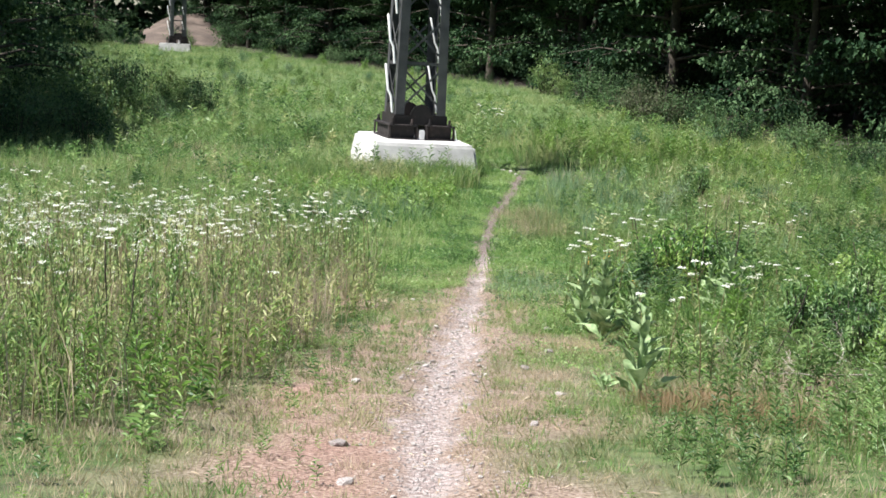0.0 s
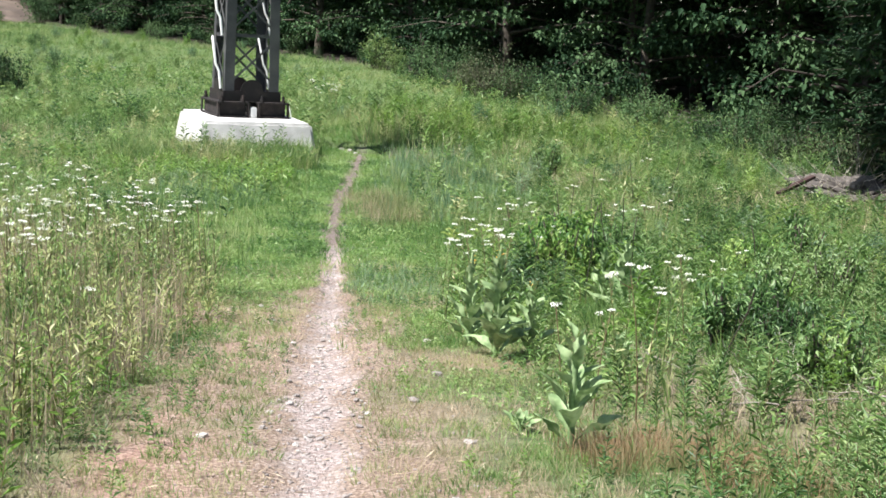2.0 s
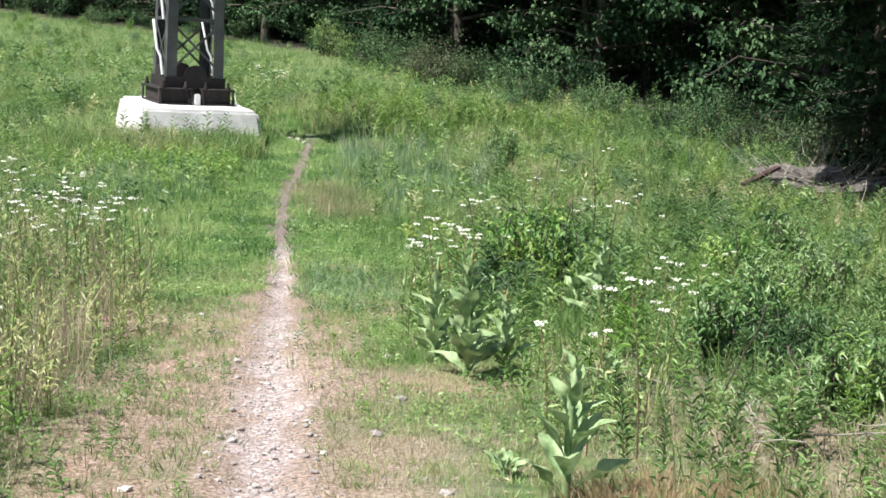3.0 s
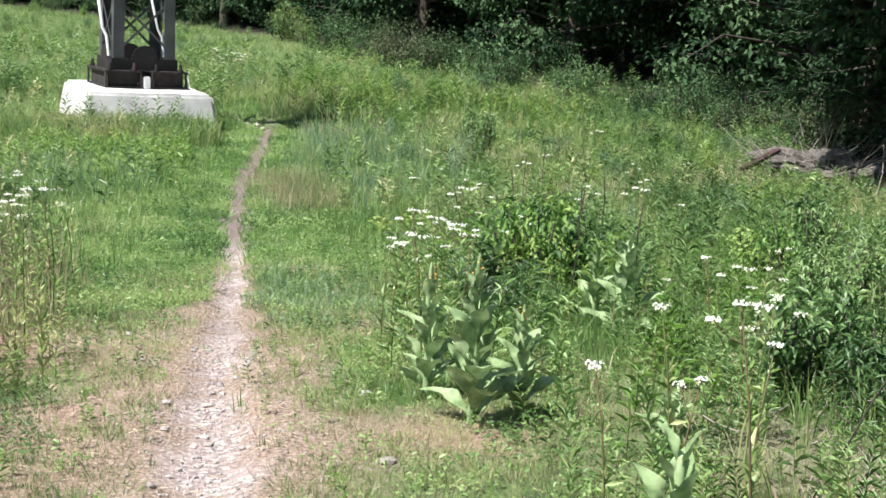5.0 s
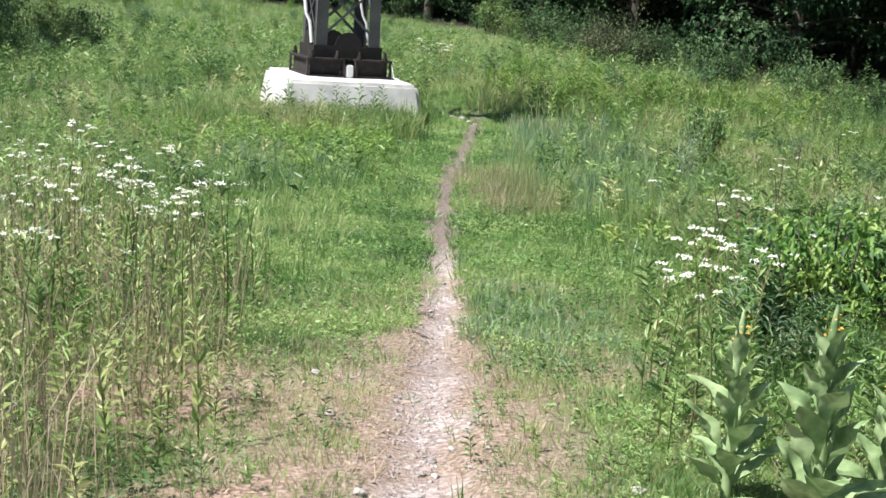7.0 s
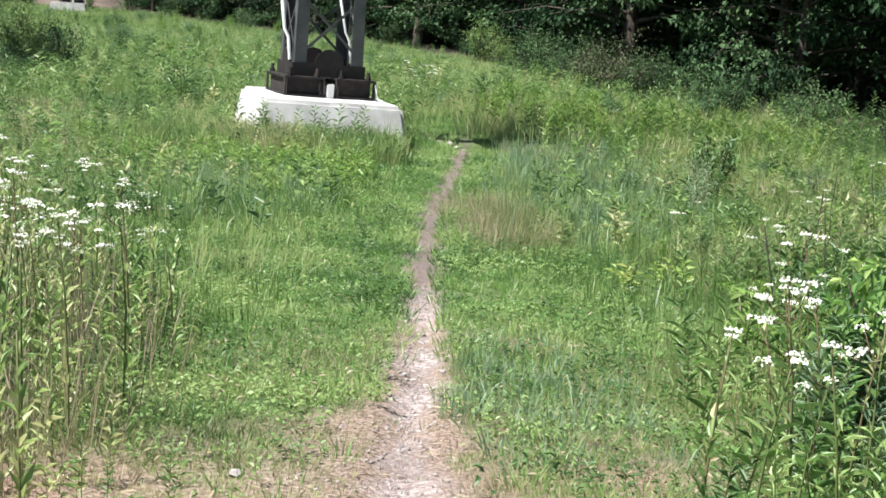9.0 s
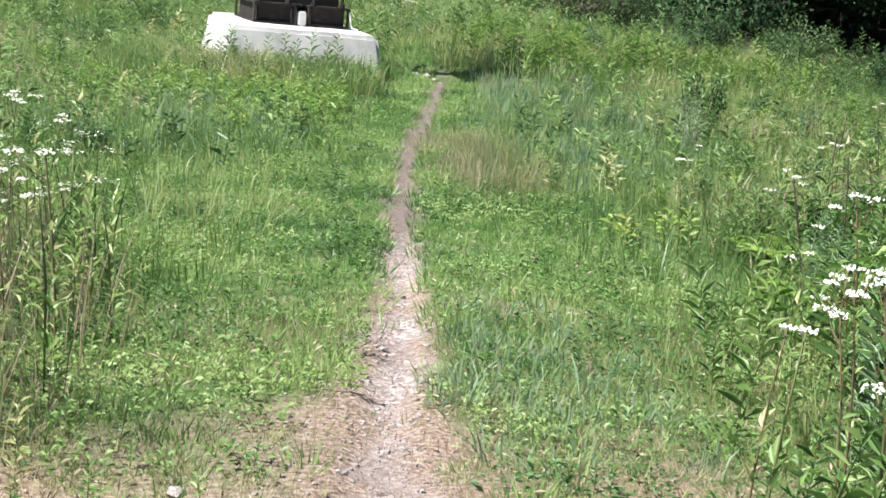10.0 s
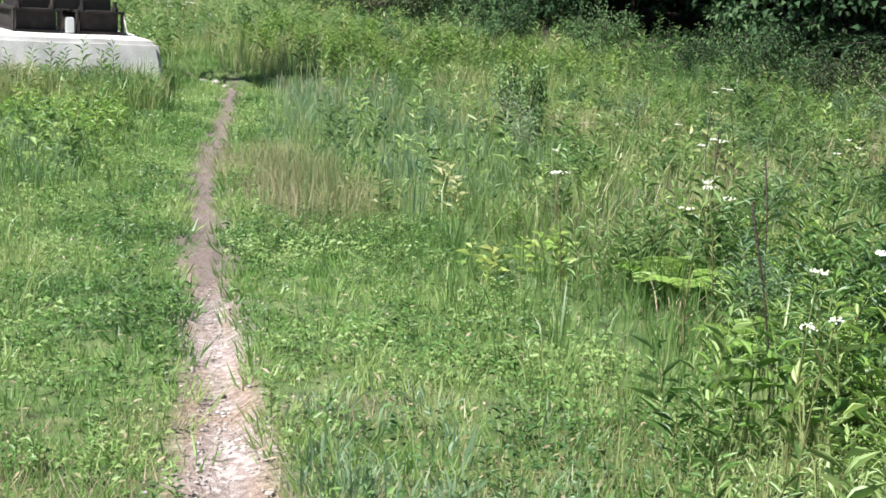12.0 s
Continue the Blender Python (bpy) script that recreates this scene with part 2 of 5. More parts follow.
# ---- mesh helpers ----
def tag_mesh(name, v, f, mats, fmat=None, smooth=True):
    """A mesh from arrays: v (n,3); f: list of (k,3) or (k,4) index arrays."""
    me = bpy.data.meshes.new(name)
    v = np.ascontiguousarray(v, np.float32)
    idx = np.concatenate([a.ravel() for a in f]).astype(np.int32)
    size = np.concatenate([np.full(len(a), a.shape[1], np.int32) for a in f])
    start = np.concatenate([[0], np.cumsum(size)[:-1]]).astype(np.int32)
    me.vertices.add(len(v)); me.loops.add(len(idx)); me.polygons.add(len(size))
    me.vertices.foreach_set("co", v.ravel())
    me.loops.foreach_set("vertex_index", idx)
    me.polygons.foreach_set("loop_start", start)
    for m in mats:
        me.materials.append(m)
    if fmat is not None:
        me.polygons.foreach_set("material_index", np.concatenate(fmat).astype(np.int32))
    me.polygons.foreach_set("use_smooth", np.full(len(size), smooth))
    me.update(calc_edges=True)
    return me

def part(name, bm, material, parent=None, label="", smooth=False):
    """Links a bmesh, or a made mesh, as one mesh object under a thing or a part."""
    if isinstance(bm, bpy.types.Mesh):
        me = bm
    else:
        me = bpy.data.meshes.new(name)
        bm.to_mesh(me); bm.free()
        if smooth:
            me.polygons.foreach_set("use_smooth", [True] * len(me.polygons))
        me.materials.append(material)
    ob = new(name, me)
    ob.parent = parent
    if label:
        tagged(ob, label)
    return ob

def box(bm, x0, x1, y0, y1, z0, z1, bevel=0.0, taper=0.0):
    r = bmesh.ops.create_cube(bm, size=1)
    for q in r["verts"]:
        s = 1 + (taper if q.co.z < 0 else 0)
        q.co = Vector(((x0 + x1) / 2 + q.co.x * (x1 - x0) * s, (y0 + y1) / 2 + q.co.y * (y1 - y0) * s, z0 if q.co.z < 0 else z1))
    if bevel:
        es = list({e for q in r["verts"] for e in q.link_edges})
        bmesh.ops.bevel(bm, geom=es, offset=bevel, segments=2, affect="EDGES")
    return bm

def tube_arrays(points, radii, sides=6):
    """A tapered tube along points, closed at its tip."""
    p = np.asarray(points, float); n = len(p)
    d = np.gradient(p, axis=0); d /= np.linalg.norm(d, axis=1)[:, None] + 1e-9
    up = np.where(np.abs(d[:, 2:3]) > 0.9, [[1.0, 0, 0]], [[0, 0, 1.0]])
    u = np.cross(d, up); u /= np.linalg.norm(u, axis=1)[:, None] + 1e-9
    w = np.cross(d, u)
    a = np.arange(sides) * 2 * np.pi / sides
    v = (p[:, None] + (u[:, None] * np.cos(a)[None, :, None] + w[:, None] * np.sin(a)[None, :, None]) * np.asarray(radii, float)[:, None, None]).reshape(-1, 3)
    i, j = np.meshgrid(np.arange(n - 1), np.arange(sides), indexing="ij")
    q = np.stack([i * sides + j, i * sides + (j + 1) % sides, (i + 1) * sides + (j + 1) % sides, (i + 1) * sides + j], -1).reshape(-1, 4)
    v = np.concatenate([v, p[-1:] + d[-1:] * radii[-1]])
    tip = np.array([[(n - 1) * sides + j, (n - 1) * sides + (j + 1) % sides, n * sides] for j in range(sides)])
    return v, q, tip

class Bundle:
    """Gathers pieces, each with its material number, into one mesh."""
    def __init__(self):
        self.v, self.q, self.t, self.qm, self.tm, self.n = [], [], [], [], [], 0
    def add(self, v, q=None, t=None, m=0):
        v = np.asarray(v, float)
        if q is not None and len(q):
            self.q.append(np.asarray(q) + self.n); self.qm.append(np.full(len(q), m))
        if t is not None and len(t):
            self.t.append(np.asarray(t) + self.n); self.tm.append(np.full(len(t), m))
        self.v.append(v); self.n += len(v)
    def tube(self, points, radii, sides=6, m=0):
        v, q, t = tube_arrays(points, radii, sides)
        self.add(v, q, t, m)
    def arrays(self):
        v = np.concatenate(self.v)
        q = np.concatenate(self.q) if self.q else np.zeros((0, 4), int)
        t = np.concatenate(self.t) if self.t else np.zeros((0, 3), int)
        qm = np.concatenate(self.qm) if self.q else np.zeros(0, int)
        tm = np.concatenate(self.tm) if self.t else np.zeros(0, int)
        return v, q, t, qm, tm
    def mesh(self, name, mats, smooth=True):
        v, q, t, qm, tm = self.arrays()
        f, fm = [], []
        for a, b in ((q, qm), (t, tm)):
            if len(a):
                f.append(a); fm.append(b)
        return tag_mesh(name, v, f, mats, fm, smooth)

rng = np.random.RandomState(7)

def blades(b, base, height, width, lean, m=0, turn=None, simple=False):
    """Bent grass blades standing at base (n,3)."""
    n = len(base)
    turn = rng.rand(n) * 2 * np.pi if turn is None else turn
    flat = rng.rand(n) * np.pi
    out = np.stack([np.cos(turn), np.sin(turn), 0 * turn], -1)
    side = np.stack([np.cos(flat), np.sin(flat), 0 * flat], -1) * (np.asarray(width) / 2)[:, None]
    h, l = np.asarray(height)[:, None], np.asarray(lean)[:, None]
    zz = np.array([[0, 0, 1.0]])
    if simple:
        tip = base + zz * h * (1 - 0.25 * l) + out * h * l
        b.add(np.stack([base - side, base + side, tip], 1).reshape(-1, 3), None, np.arange(n)[:, None] * 3 + [[0, 1, 2]], m)
        return
    mid = base + zz * h * 0.55 + out * h * l * 0.3
    tip = base + zz * h * (1 - 0.25 * l) + out * h * l
    v = np.stack([base - side * 0.7, base + side * 0.7, mid + side, mid - side, tip], 1).reshape(-1, 3)
    k = np.arange(n)[:, None] * 5
    b.add(v, k + [[0, 1, 2, 3]], k + [[3, 2, 4]], m)

def leaves(b, at, along, length, width, m=0, fold=0.25, droop=0.3):
    """Small pointed leaves, folded along the midrib: at (n,3), along (n,3) unit."""
    n = len(at)
    length, width = np.asarray(length)[:, None], np.asarray(width)[:, None]
    up = np.array([[0, 0, 1.0]]) + rng.normal(0, 0.35, (n, 3))
    side = np.cross(along, up); side /= np.linalg.norm(side, axis=1)[:, None] + 1e-9
    nor = np.cross(side, along)
    mid = at + along * length * 0.5
    v = np.stack([at, mid + side * width / 2 + nor * width * fold, at + along * length - nor * length * droop, mid - side * width / 2 + nor * width * fold], 1).reshape(-1, 3)
    k = np.arange(n)[:, None] * 4
    b.add(v, None, np.concatenate([k + [[0, 1, 2]], k + [[0, 2, 3]]]), m)

def stamp(proto, at, yaw, size, lean=0.12):
    """Copies of a small plant's arrays at many places, joined."""
    v, q, t, qm, tm = proto
    n, k = len(at), len(v)
    c, s = np.cos(yaw)[:, None], np.sin(yaw)[:, None]
    x = (v[None, :, 0] * c - v[None, :, 1] * s); y = (v[None, :, 0] * s + v[None, :, 1] * c)
    z = np.repeat(v[None, :, 2], n, 0)
    lx, ly = rng.normal(0, lean, (n, 1)), rng.normal(0, lean, (n, 1))
    p = np.stack([x + lx * z, y + ly * z, z], -1) * np.asarray(size)[:, None, None] + at[:, None, :]
    off = (np.arange(n) * k)[:, None, None]
    return p.reshape(-1, 3), (q[None] + off).reshape(-1, 4), (t[None] + off).reshape(-1, 3), np.tile(qm, n), np.tile(tm, n)

def stamped(name, protos, at, size, mats, label, category, lean=0.12):
    b = Bundle()
    pick = rng.randint(0, len(protos), len(at))
    vs, qs, ts, qms, tms, n = [], [], [], [], [], 0
    for i, pr in enumerate(protos):
        sel = np.where(pick == i)[0]
        if not len(sel):
            continue
        v, q, t, qm, tm = stamp(pr, at[sel], rng.rand(len(sel)) * 6.28, size[sel], lean)
        vs.append(v); qs.append(q + n); ts.append(t + n); qms.append(qm); tms.append(tm); n += len(v)
    f, fm = [], []
    for a, c in ((np.concatenate(qs), np.concatenate(qms)), (np.concatenate(ts), np.concatenate(tms))):
        if len(a):
            f.append(a); fm.append(c)
    ob = new(name, tag_mesh(name, np.concatenate(vs), f, mats, fm))
    return tagged(ob, label, category, kind="stuff")

def spots(n, y0, y1, xl, xr, keep=None, power=1.0):
    """n places on the land between y0 and y1, thinning with distance; keep(x, y) is the chance to stay."""
    y = y0 + (y1 - y0) * rng.rand(n) ** power
    a = np.interp(y, *xl) if isinstance(xl, tuple) else np.full(n, xl)
    c = np.interp(y, *xr) if isinstance(xr, tuple) else np.full(n, xr)
    x = a + (c - a) * rng.rand(n)
    if keep is not None:
        ok = rng.rand(n) < keep(x, y)
        x, y = x[ok], y[ok]
    dry_land = np.maximum(ditch(x, y), ditch(x, y + 0.4)) < 0.3
    x, y = x[dry_land], y[dry_land]
    return np.stack([x, y, land(x, y)], -1)

LEFT = ([0, 5, 20, 40, 80, 130], [-2.2, -3.2, -9, -17, -34, -52])
RIGHT = ([0, 5, 10, 20, 24.5, 30, 36, 44, 50, 60, 76, 88, 110, 130], [2.2, 3.2, 6.0, 9.9, 11.6, 13.4, 14.4, 13.2, 11.4, 8.6, 5.2, 0, -12, -22])

# ---- ground ----
def spaced(dense0, dense1, step, far0, far1, grow=1.13):
    mid = list(np.arange(dense0, dense1 + step / 2, step))
    lo, s = [dense0], step
    while lo[-1] > far0:
        s *= grow; lo.append(lo[-1] - s)
    hi, s = [mid[-1]], step
    while hi[-1] < far1:
        s *= grow; hi.append(hi[-1] + s)
    return np.array(lo[:0:-1] + mid + hi[1:])

def make_ground():
    xs, ys = spaced(-1.4, 2.3, 0.08, -1600, 1600, 1.16), spaced(4.0, 39.0, 0.13, -400, 1600, 1.16)
    X, Y = np.meshgrid(xs, ys)
    Z = land(X, Y)
    v = np.stack([X, Y, Z], -1).reshape(-1, 3)
    nx = len(xs)
    i, j = np.meshgrid(np.arange(len(ys) - 1), np.arange(nx - 1), indexing="ij")
    q = np.stack([i * nx + j, i * nx + j + 1, (i + 1) * nx + j + 1, (i + 1) * nx + j], -1).reshape(-1, 4)
    m, t, nd, ln, b = nodes_of("soil")
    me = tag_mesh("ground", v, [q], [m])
    x, y = v[:, 0], v[:, 1]
    off = path_off(x, y)
    ragged = off + 0.22 * (swirl(x, y, 4.0, 1.0) - 0.5) + 0.12 * (swirl(x, y, 13.0, 4.0) - 0.5)
    tread = np.clip(0.5 - ragged * 9, 0, 1) * np.clip((39 - y) / 4, 0, 1) * (1 - np.clip(ditch(x, y) * 1.5, 0, 1))
    # litter: leaf soil darkened for shade under the woods, and painted shade in the ditch
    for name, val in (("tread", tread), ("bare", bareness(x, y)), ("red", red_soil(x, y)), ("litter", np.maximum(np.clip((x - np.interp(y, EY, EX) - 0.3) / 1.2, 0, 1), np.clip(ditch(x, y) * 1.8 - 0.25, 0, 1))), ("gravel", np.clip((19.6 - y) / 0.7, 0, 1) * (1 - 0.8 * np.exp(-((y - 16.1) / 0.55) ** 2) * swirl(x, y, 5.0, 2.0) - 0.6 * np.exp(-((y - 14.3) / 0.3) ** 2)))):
        a = me.attributes.new(name, "FLOAT", "POINT")
        a.data.foreach_set("value", val.astype(np.float32))
    geo = nd.new("ShaderNodeNewGeometry")
    def tex(scale, detail=5, kind="ShaderNodeTexNoise"):
        n = nd.new(kind); n.inputs["Scale"].default_value = scale
        if kind == "ShaderNodeTexNoise":
            n.inputs["Detail"].default_value = detail
        ln.new(geo.outputs["Position"], n.inputs["Vector"])
        return n
    def attr(name):
        n = nd.new("ShaderNodeAttribute"); n.attribute_name = name
        return n.outputs["Fac"]
    def mix(f, a, c):
        n = nd.new("ShaderNodeMix"); n.data_type = "RGBA"
        ln.new(f, n.inputs[0]); ln.new(a, n.inputs[6]); ln.new(c, n.inputs[7])
        return n.outputs[2]
    n_big, n_mid, n_fine, n_grit = tex(0.9), tex(7), tex(45), tex(150, 3)
    sod = ramp(nd, [(0.3, (0.04, 0.068, 0.018)), (0.5, (0.078, 0.135, 0.034)), (0.7, (0.15, 0.18, 0.07))])
    ln.new(n_mid.outputs["Fac"], sod.inputs[0])
    soil = ramp(nd, [(0.28, (0.085, 0.058, 0.038)), (0.42, (0.195, 0.138, 0.10)), (0.55, (0.32, 0.235, 0.18)), (0.72, (0.46, 0.39, 0.33))])
    ln.new(n_fine.outputs["Fac"], soil.inputs[0])
    brick = ramp(nd, [(0.28, (0.11, 0.062, 0.045)), (0.42, (0.23, 0.138, 0.105)), (0.55, (0.355, 0.22, 0.172)), (0.72, (0.48, 0.36, 0.30))])
    ln.new(n_fine.outputs["Fac"], brick.inputs[0])
    vor = tex(38, kind="ShaderNodeTexVoronoi")
    grav = ramp(nd, [(0.0, (0.22, 0.168, 0.152)), (0.4, (0.32, 0.255, 0.233)), (0.75, (0.43, 0.36, 0.335)), (1.0, (0.53, 0.475, 0.445))])
    sep = nd.new("ShaderNodeSeparateColor"); ln.new(vor.outputs["Color"], sep.inputs[0]); ln.new(sep.outputs[0], grav.inputs[0])
    dirt = ramp(nd, [(0.3, (0.09, 0.068, 0.058)), (0.5, (0.165, 0.125, 0.108)), (0.7, (0.27, 0.225, 0.20))])
    ln.new(n_fine.outputs["Fac"], dirt.inputs[0])
    tread_col = mix(attr("gravel"), dirt.outputs[0], grav.outputs[0])
    # near-black floor colour, with the shade of woods and ditch put into it
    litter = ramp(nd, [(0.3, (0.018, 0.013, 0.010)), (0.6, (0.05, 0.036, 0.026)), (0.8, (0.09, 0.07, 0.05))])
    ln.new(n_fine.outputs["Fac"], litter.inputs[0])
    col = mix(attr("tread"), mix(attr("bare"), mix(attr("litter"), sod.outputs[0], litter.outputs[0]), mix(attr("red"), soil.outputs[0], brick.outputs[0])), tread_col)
    ln.new(col, b.inputs["Base Color"])
    b.inputs["Roughness"].default_value = 0.95
    add = nd.new("ShaderNodeMath"); add.operation = "ADD"
    ln.new(n_fine.outputs["Fac"], add.inputs[0]); ln.new(n_grit.outputs["Fac"], add.inputs[1])
    bp = nd.new("ShaderNodeBump"); bp.inputs["Strength"].default_value = 0.7; bp.inputs["Distance"].default_value = 0.025
    ln.new(add.outputs[0], bp.inputs["Height"]); ln.new(bp.outputs[0], b.inputs["Normal"])
    return tagged(new("ground", me), "gently dipping meadow ground with a worn gravel footpath", "ground", kind="structure")

ground = make_ground()

# ---- lattice tower on its concrete footing ----
def bar(b, p, q, w, d=0.0, m=0):
    """A flat steel bar from p to q, w wide and d thick."""
    p, q = np.array(p, float), np.array(q, float)
    a = q - p; a /= np.linalg.norm(a)
    up = np.array([0, 0, 1.0]) if abs(a[2]) < 0.9 else np.array([0, 1.0, 0])
    s = np.cross(a, up); s /= np.linalg.norm(s); u = np.cross(s, a)
    s, u = s * (d or w) / 2, u * w / 2
    v = [p - s - u, p + s - u, p + s + u, p - s + u, q - s - u, q + s - u, q + s + u, q - s + u]
    b.add(v, [[0, 3, 2, 1], [4, 5, 6, 7], [0, 1, 5, 4], [1, 2, 6, 5], [2, 3, 7, 6], [3, 0, 4, 7]], None, m)

def angle_leg(x, y, z0, z1, sx, sy, w=0.25, inset=0.012):
    """A corner post of angle iron that leans slightly inwards."""
    b = Bundle()
    t = 0.022
    ring = [(0, 0), (w, 0), (w, t), (t, t), (t, w), (0, w)]
    v = []
    for z in (z0, z1):
        f = inset * (z - z0)
        v += [(x - sx * (f + a), y - sy * (f + c), z) for a, c in ring]
    b.add(v, [[i, (i + 1) % 6, 6 + (i + 1) % 6, 6 + i] for i in range(6)] + [[6, 7, 8, 9], [6, 9, 10, 11], [0, 3, 2, 1], [0, 5, 4, 3]])
    return b.mesh("leg", [M_STEEL], False)

def make_tower():
    top = new("lattice_tower")
    tagged(top, "grey steel lattice power tower bolted on black steel beams", "power tower", "towers along the clearing")
    H, S = 15.0, 0.72
    for sx in (-1, 1):
        for sy in (-1, 1):
            part("leg", angle_leg(sx * S, sy * S, 0.0, H, sx, sy), None, top, "flat grey angle-iron corner post")
    step, z, k = 1.34, 0.72, 0
    while z + step < H:
        s0, s1 = S - 0.012 * z - 0.05, S - 0.012 * (z + step) - 0.05
        for side in range(4):
            c, s = [(1, 0), (0, 1), (-1, 0), (0, -1)][side]
            def at(u, zz, ss):
                lx, ly = u * ss, -ss - 0.03
                return (lx * c - ly * s, lx * s + ly * c, zz)
            b = Bundle()
            bar(b, at(-1, z + 0.05, s0), at(1, z + step - 0.05, s1), 0.055, 0.012)
            bar(b, at(1, z + 0.05, s0), at(-1, z + step - 0.05, s1), 0.055, 0.012)
            part("cross_brace", b.mesh("cross_brace", [M_STEEL], False), None, top)
            if k == 0 or k % 2 == 0:
                b = Bundle()
                bar(b, at(-1.02, z + step, s1), at(1.02, z + step, s1), 0.085, 0.02)
                part("cross_bar", b.mesh("cross_bar", [M_STEEL], False), None, top)
        z += step; k += 1
    # unseen plated arm high above, added to cast the shadow band beside the path
    arm = Bundle()
    for e in (-0.42, 0.42):
        bar(arm, (-2.1, e, 6.2), (2.1, e, 6.2), 0.2, 0.05)
    bar(arm, (-2.1, 0, 6.12), (2.1, 0, 6.12), 0.02, 0.8)
    arm_ob = part("cross_arm", arm.mesh("cross_arm", [M_STEEL], False), None, top)
    arm_ob.matrix_basis = pose(0.75, 0.3, 0, 0, 0, 43)
    # black base beams: two stacks, with flange, stiffeners, gussets and bolts
    for cx in (-0.53, 0.53):
        bm = bmesh.new()
        box(bm, cx - 0.41, cx + 0.41, -1.0, 1.0, 0.0, 0.04, 0.006)
        box(bm, cx - 0.41, cx + 0.41, -1.0, 1.0, 0.35, 0.395, 0.006)
        box(bm, cx - 0.33, cx + 0.33, -0.86, 0.86, 0.04, 0.35)
        beam = part("base_beam", bm, M_BLACK, top, "black tarred steel base beam")
        for kx in (-0.39, 0.39):
            for sy in (-1, 1):
                bm = bmesh.new()
                box(bm, cx + kx - 0.015, cx + kx + 0.015, 0.86 if sy > 0 else -0.985, 0.985 if sy > 0 else -0.86, 0.041, 0.349)
                part("stiffener", bm, M_BLACK, beam)
        for kx in (-0.30, 0.26):
            for sy in (-1, 1):
                bm = bmesh.new()
                bmesh.ops.create_cone(bm, segments=6, radius1=0.062, radius2=0.062, depth=0.06, cap_ends=True, matrix=Matrix.Translation((cx + kx, sy * 0.9, 0.425)))
                bmesh.ops.create_cone(bm, segments=8, radius1=0.04, radius2=0.036, depth=0.12, cap_ends=True, matrix=Matrix.Translation((cx + kx, sy * 0.9, 0.50)))
                part("bolt", bm, M_BLACK, beam)
    for side in range(4):
        bm = bmesh.new()
        vs = [(-0.74, 0.40), (0.74, 0.40), (0.74, 0.66), (0.36, 0.66)] + [(0.30 * math.cos(k * math.pi / 8), 0.66 + 0.30 * math.sin(k * math.pi / 8)) for k in range(9)] + [(-0.36, 0.66), (-0.74, 0.66)]
        f = bm.faces.new([bm.verts.new((a, -S - 0.016, h)) for a, h in vs])
        r = bmesh.ops.extrude_face_region(bm, geom=[f])
        bmesh.ops.translate(bm, vec=(0, -0.025, 0), verts=[e for e in r["geom"] if isinstance(e, bmesh.types.BMVert)])
        bmesh.ops.recalc_face_normals(bm, faces=bm.faces)
        bmesh.ops.rotate(bm, cent=(0, 0, 0), matrix=Matrix.Rotation(side * math.pi / 2, 3, "Z"), verts=bm.verts)
        part("gusset_plate", bm, M_BLACK, top)
    # white guard tubes zigzagging up two posts
    for x0, y0, x1, r in ((-0.88, -0.50, -0.78, 0.036), (0.52, 0.28, 0.68, 0.028)):
        for k in range(6):
            z0 = 0.70 + k * 1.34
            b = Bundle()
            b.tube([(x1, y0 - 0.10, z0), (x1 - 0.05, y0 - 0.07, z0 + 0.45), (x1 - 0.13, y0 - 0.02, z0 + 0.62), (x0 - 0.12, y0, z0 + 1.3)], [r] * 4, 8)
            part("guard_tube", b.mesh("guard_tube", [M_TUBE]), None, top, "white plastic guard tube")
    bm = bmesh.new()
    box(bm, -0.075, 0.075, -1.02, -0.90, 0.0, 0.27, 0.02)
    part("marker_block", bm, M_TUBE, top, "small white block between the beams")
    b = Bundle()
    b.tube([(0.92, -0.96, 0.38), (0.95, -1.0, 0.2), (0.98, -1.03, 0.04), (1.0, -1.12, 0.022), (1.02, -1.3, 0.022)], [0.014] * 5, 6)
    part("ground_wire", b.mesh("ground_wire", [M_TUBE]), None, top)
    return top

def make_footing():
    bm = bmesh.new()
    box(bm, -1.48, 1.22, -2.40, 1.75, -1.05, 0.0, 0.07, 0.12)
    bmesh.ops.subdivide_edges(bm, edges=[e for e in bm.edges if e.calc_length() > 1], cuts=14, use_grid_fill=True)
    for q in bm.verts:
        q.co += Vector((noise.noise(q.co * 2.1), noise.noise(q.co * 2.1 + Vector((9, 3, 1))), 0.6 * noise.noise(q.co * 1.7 + Vector((4, 8, 2))))) * 0.022
    ob = part("concrete_footing", bm, M_CONCRETE)
    return tagged(ob, "sun-bleached whitish concrete footing block with tapered sides", "concrete block", "tower footings")

TOWER_AT = (-0.68, 36.35, -0.60)
footing = make_footing()
footing.matrix_basis = pose(*TOWER_AT, 0, 0.8, 11)
tower = make_tower()
tower.matrix_basis = pose(-0.73, 36.35, -0.60 + 0.004, 0, 0.8, 15)
far_z = float(land(-24.5, 120)) + 0.66
copy_thing(footing, pose(-24.5, 120, far_z, 0, 0, 10))
copy_thing(tower, pose(-24.4, 119.9, far_z + 0.004, 0, 0, 18))

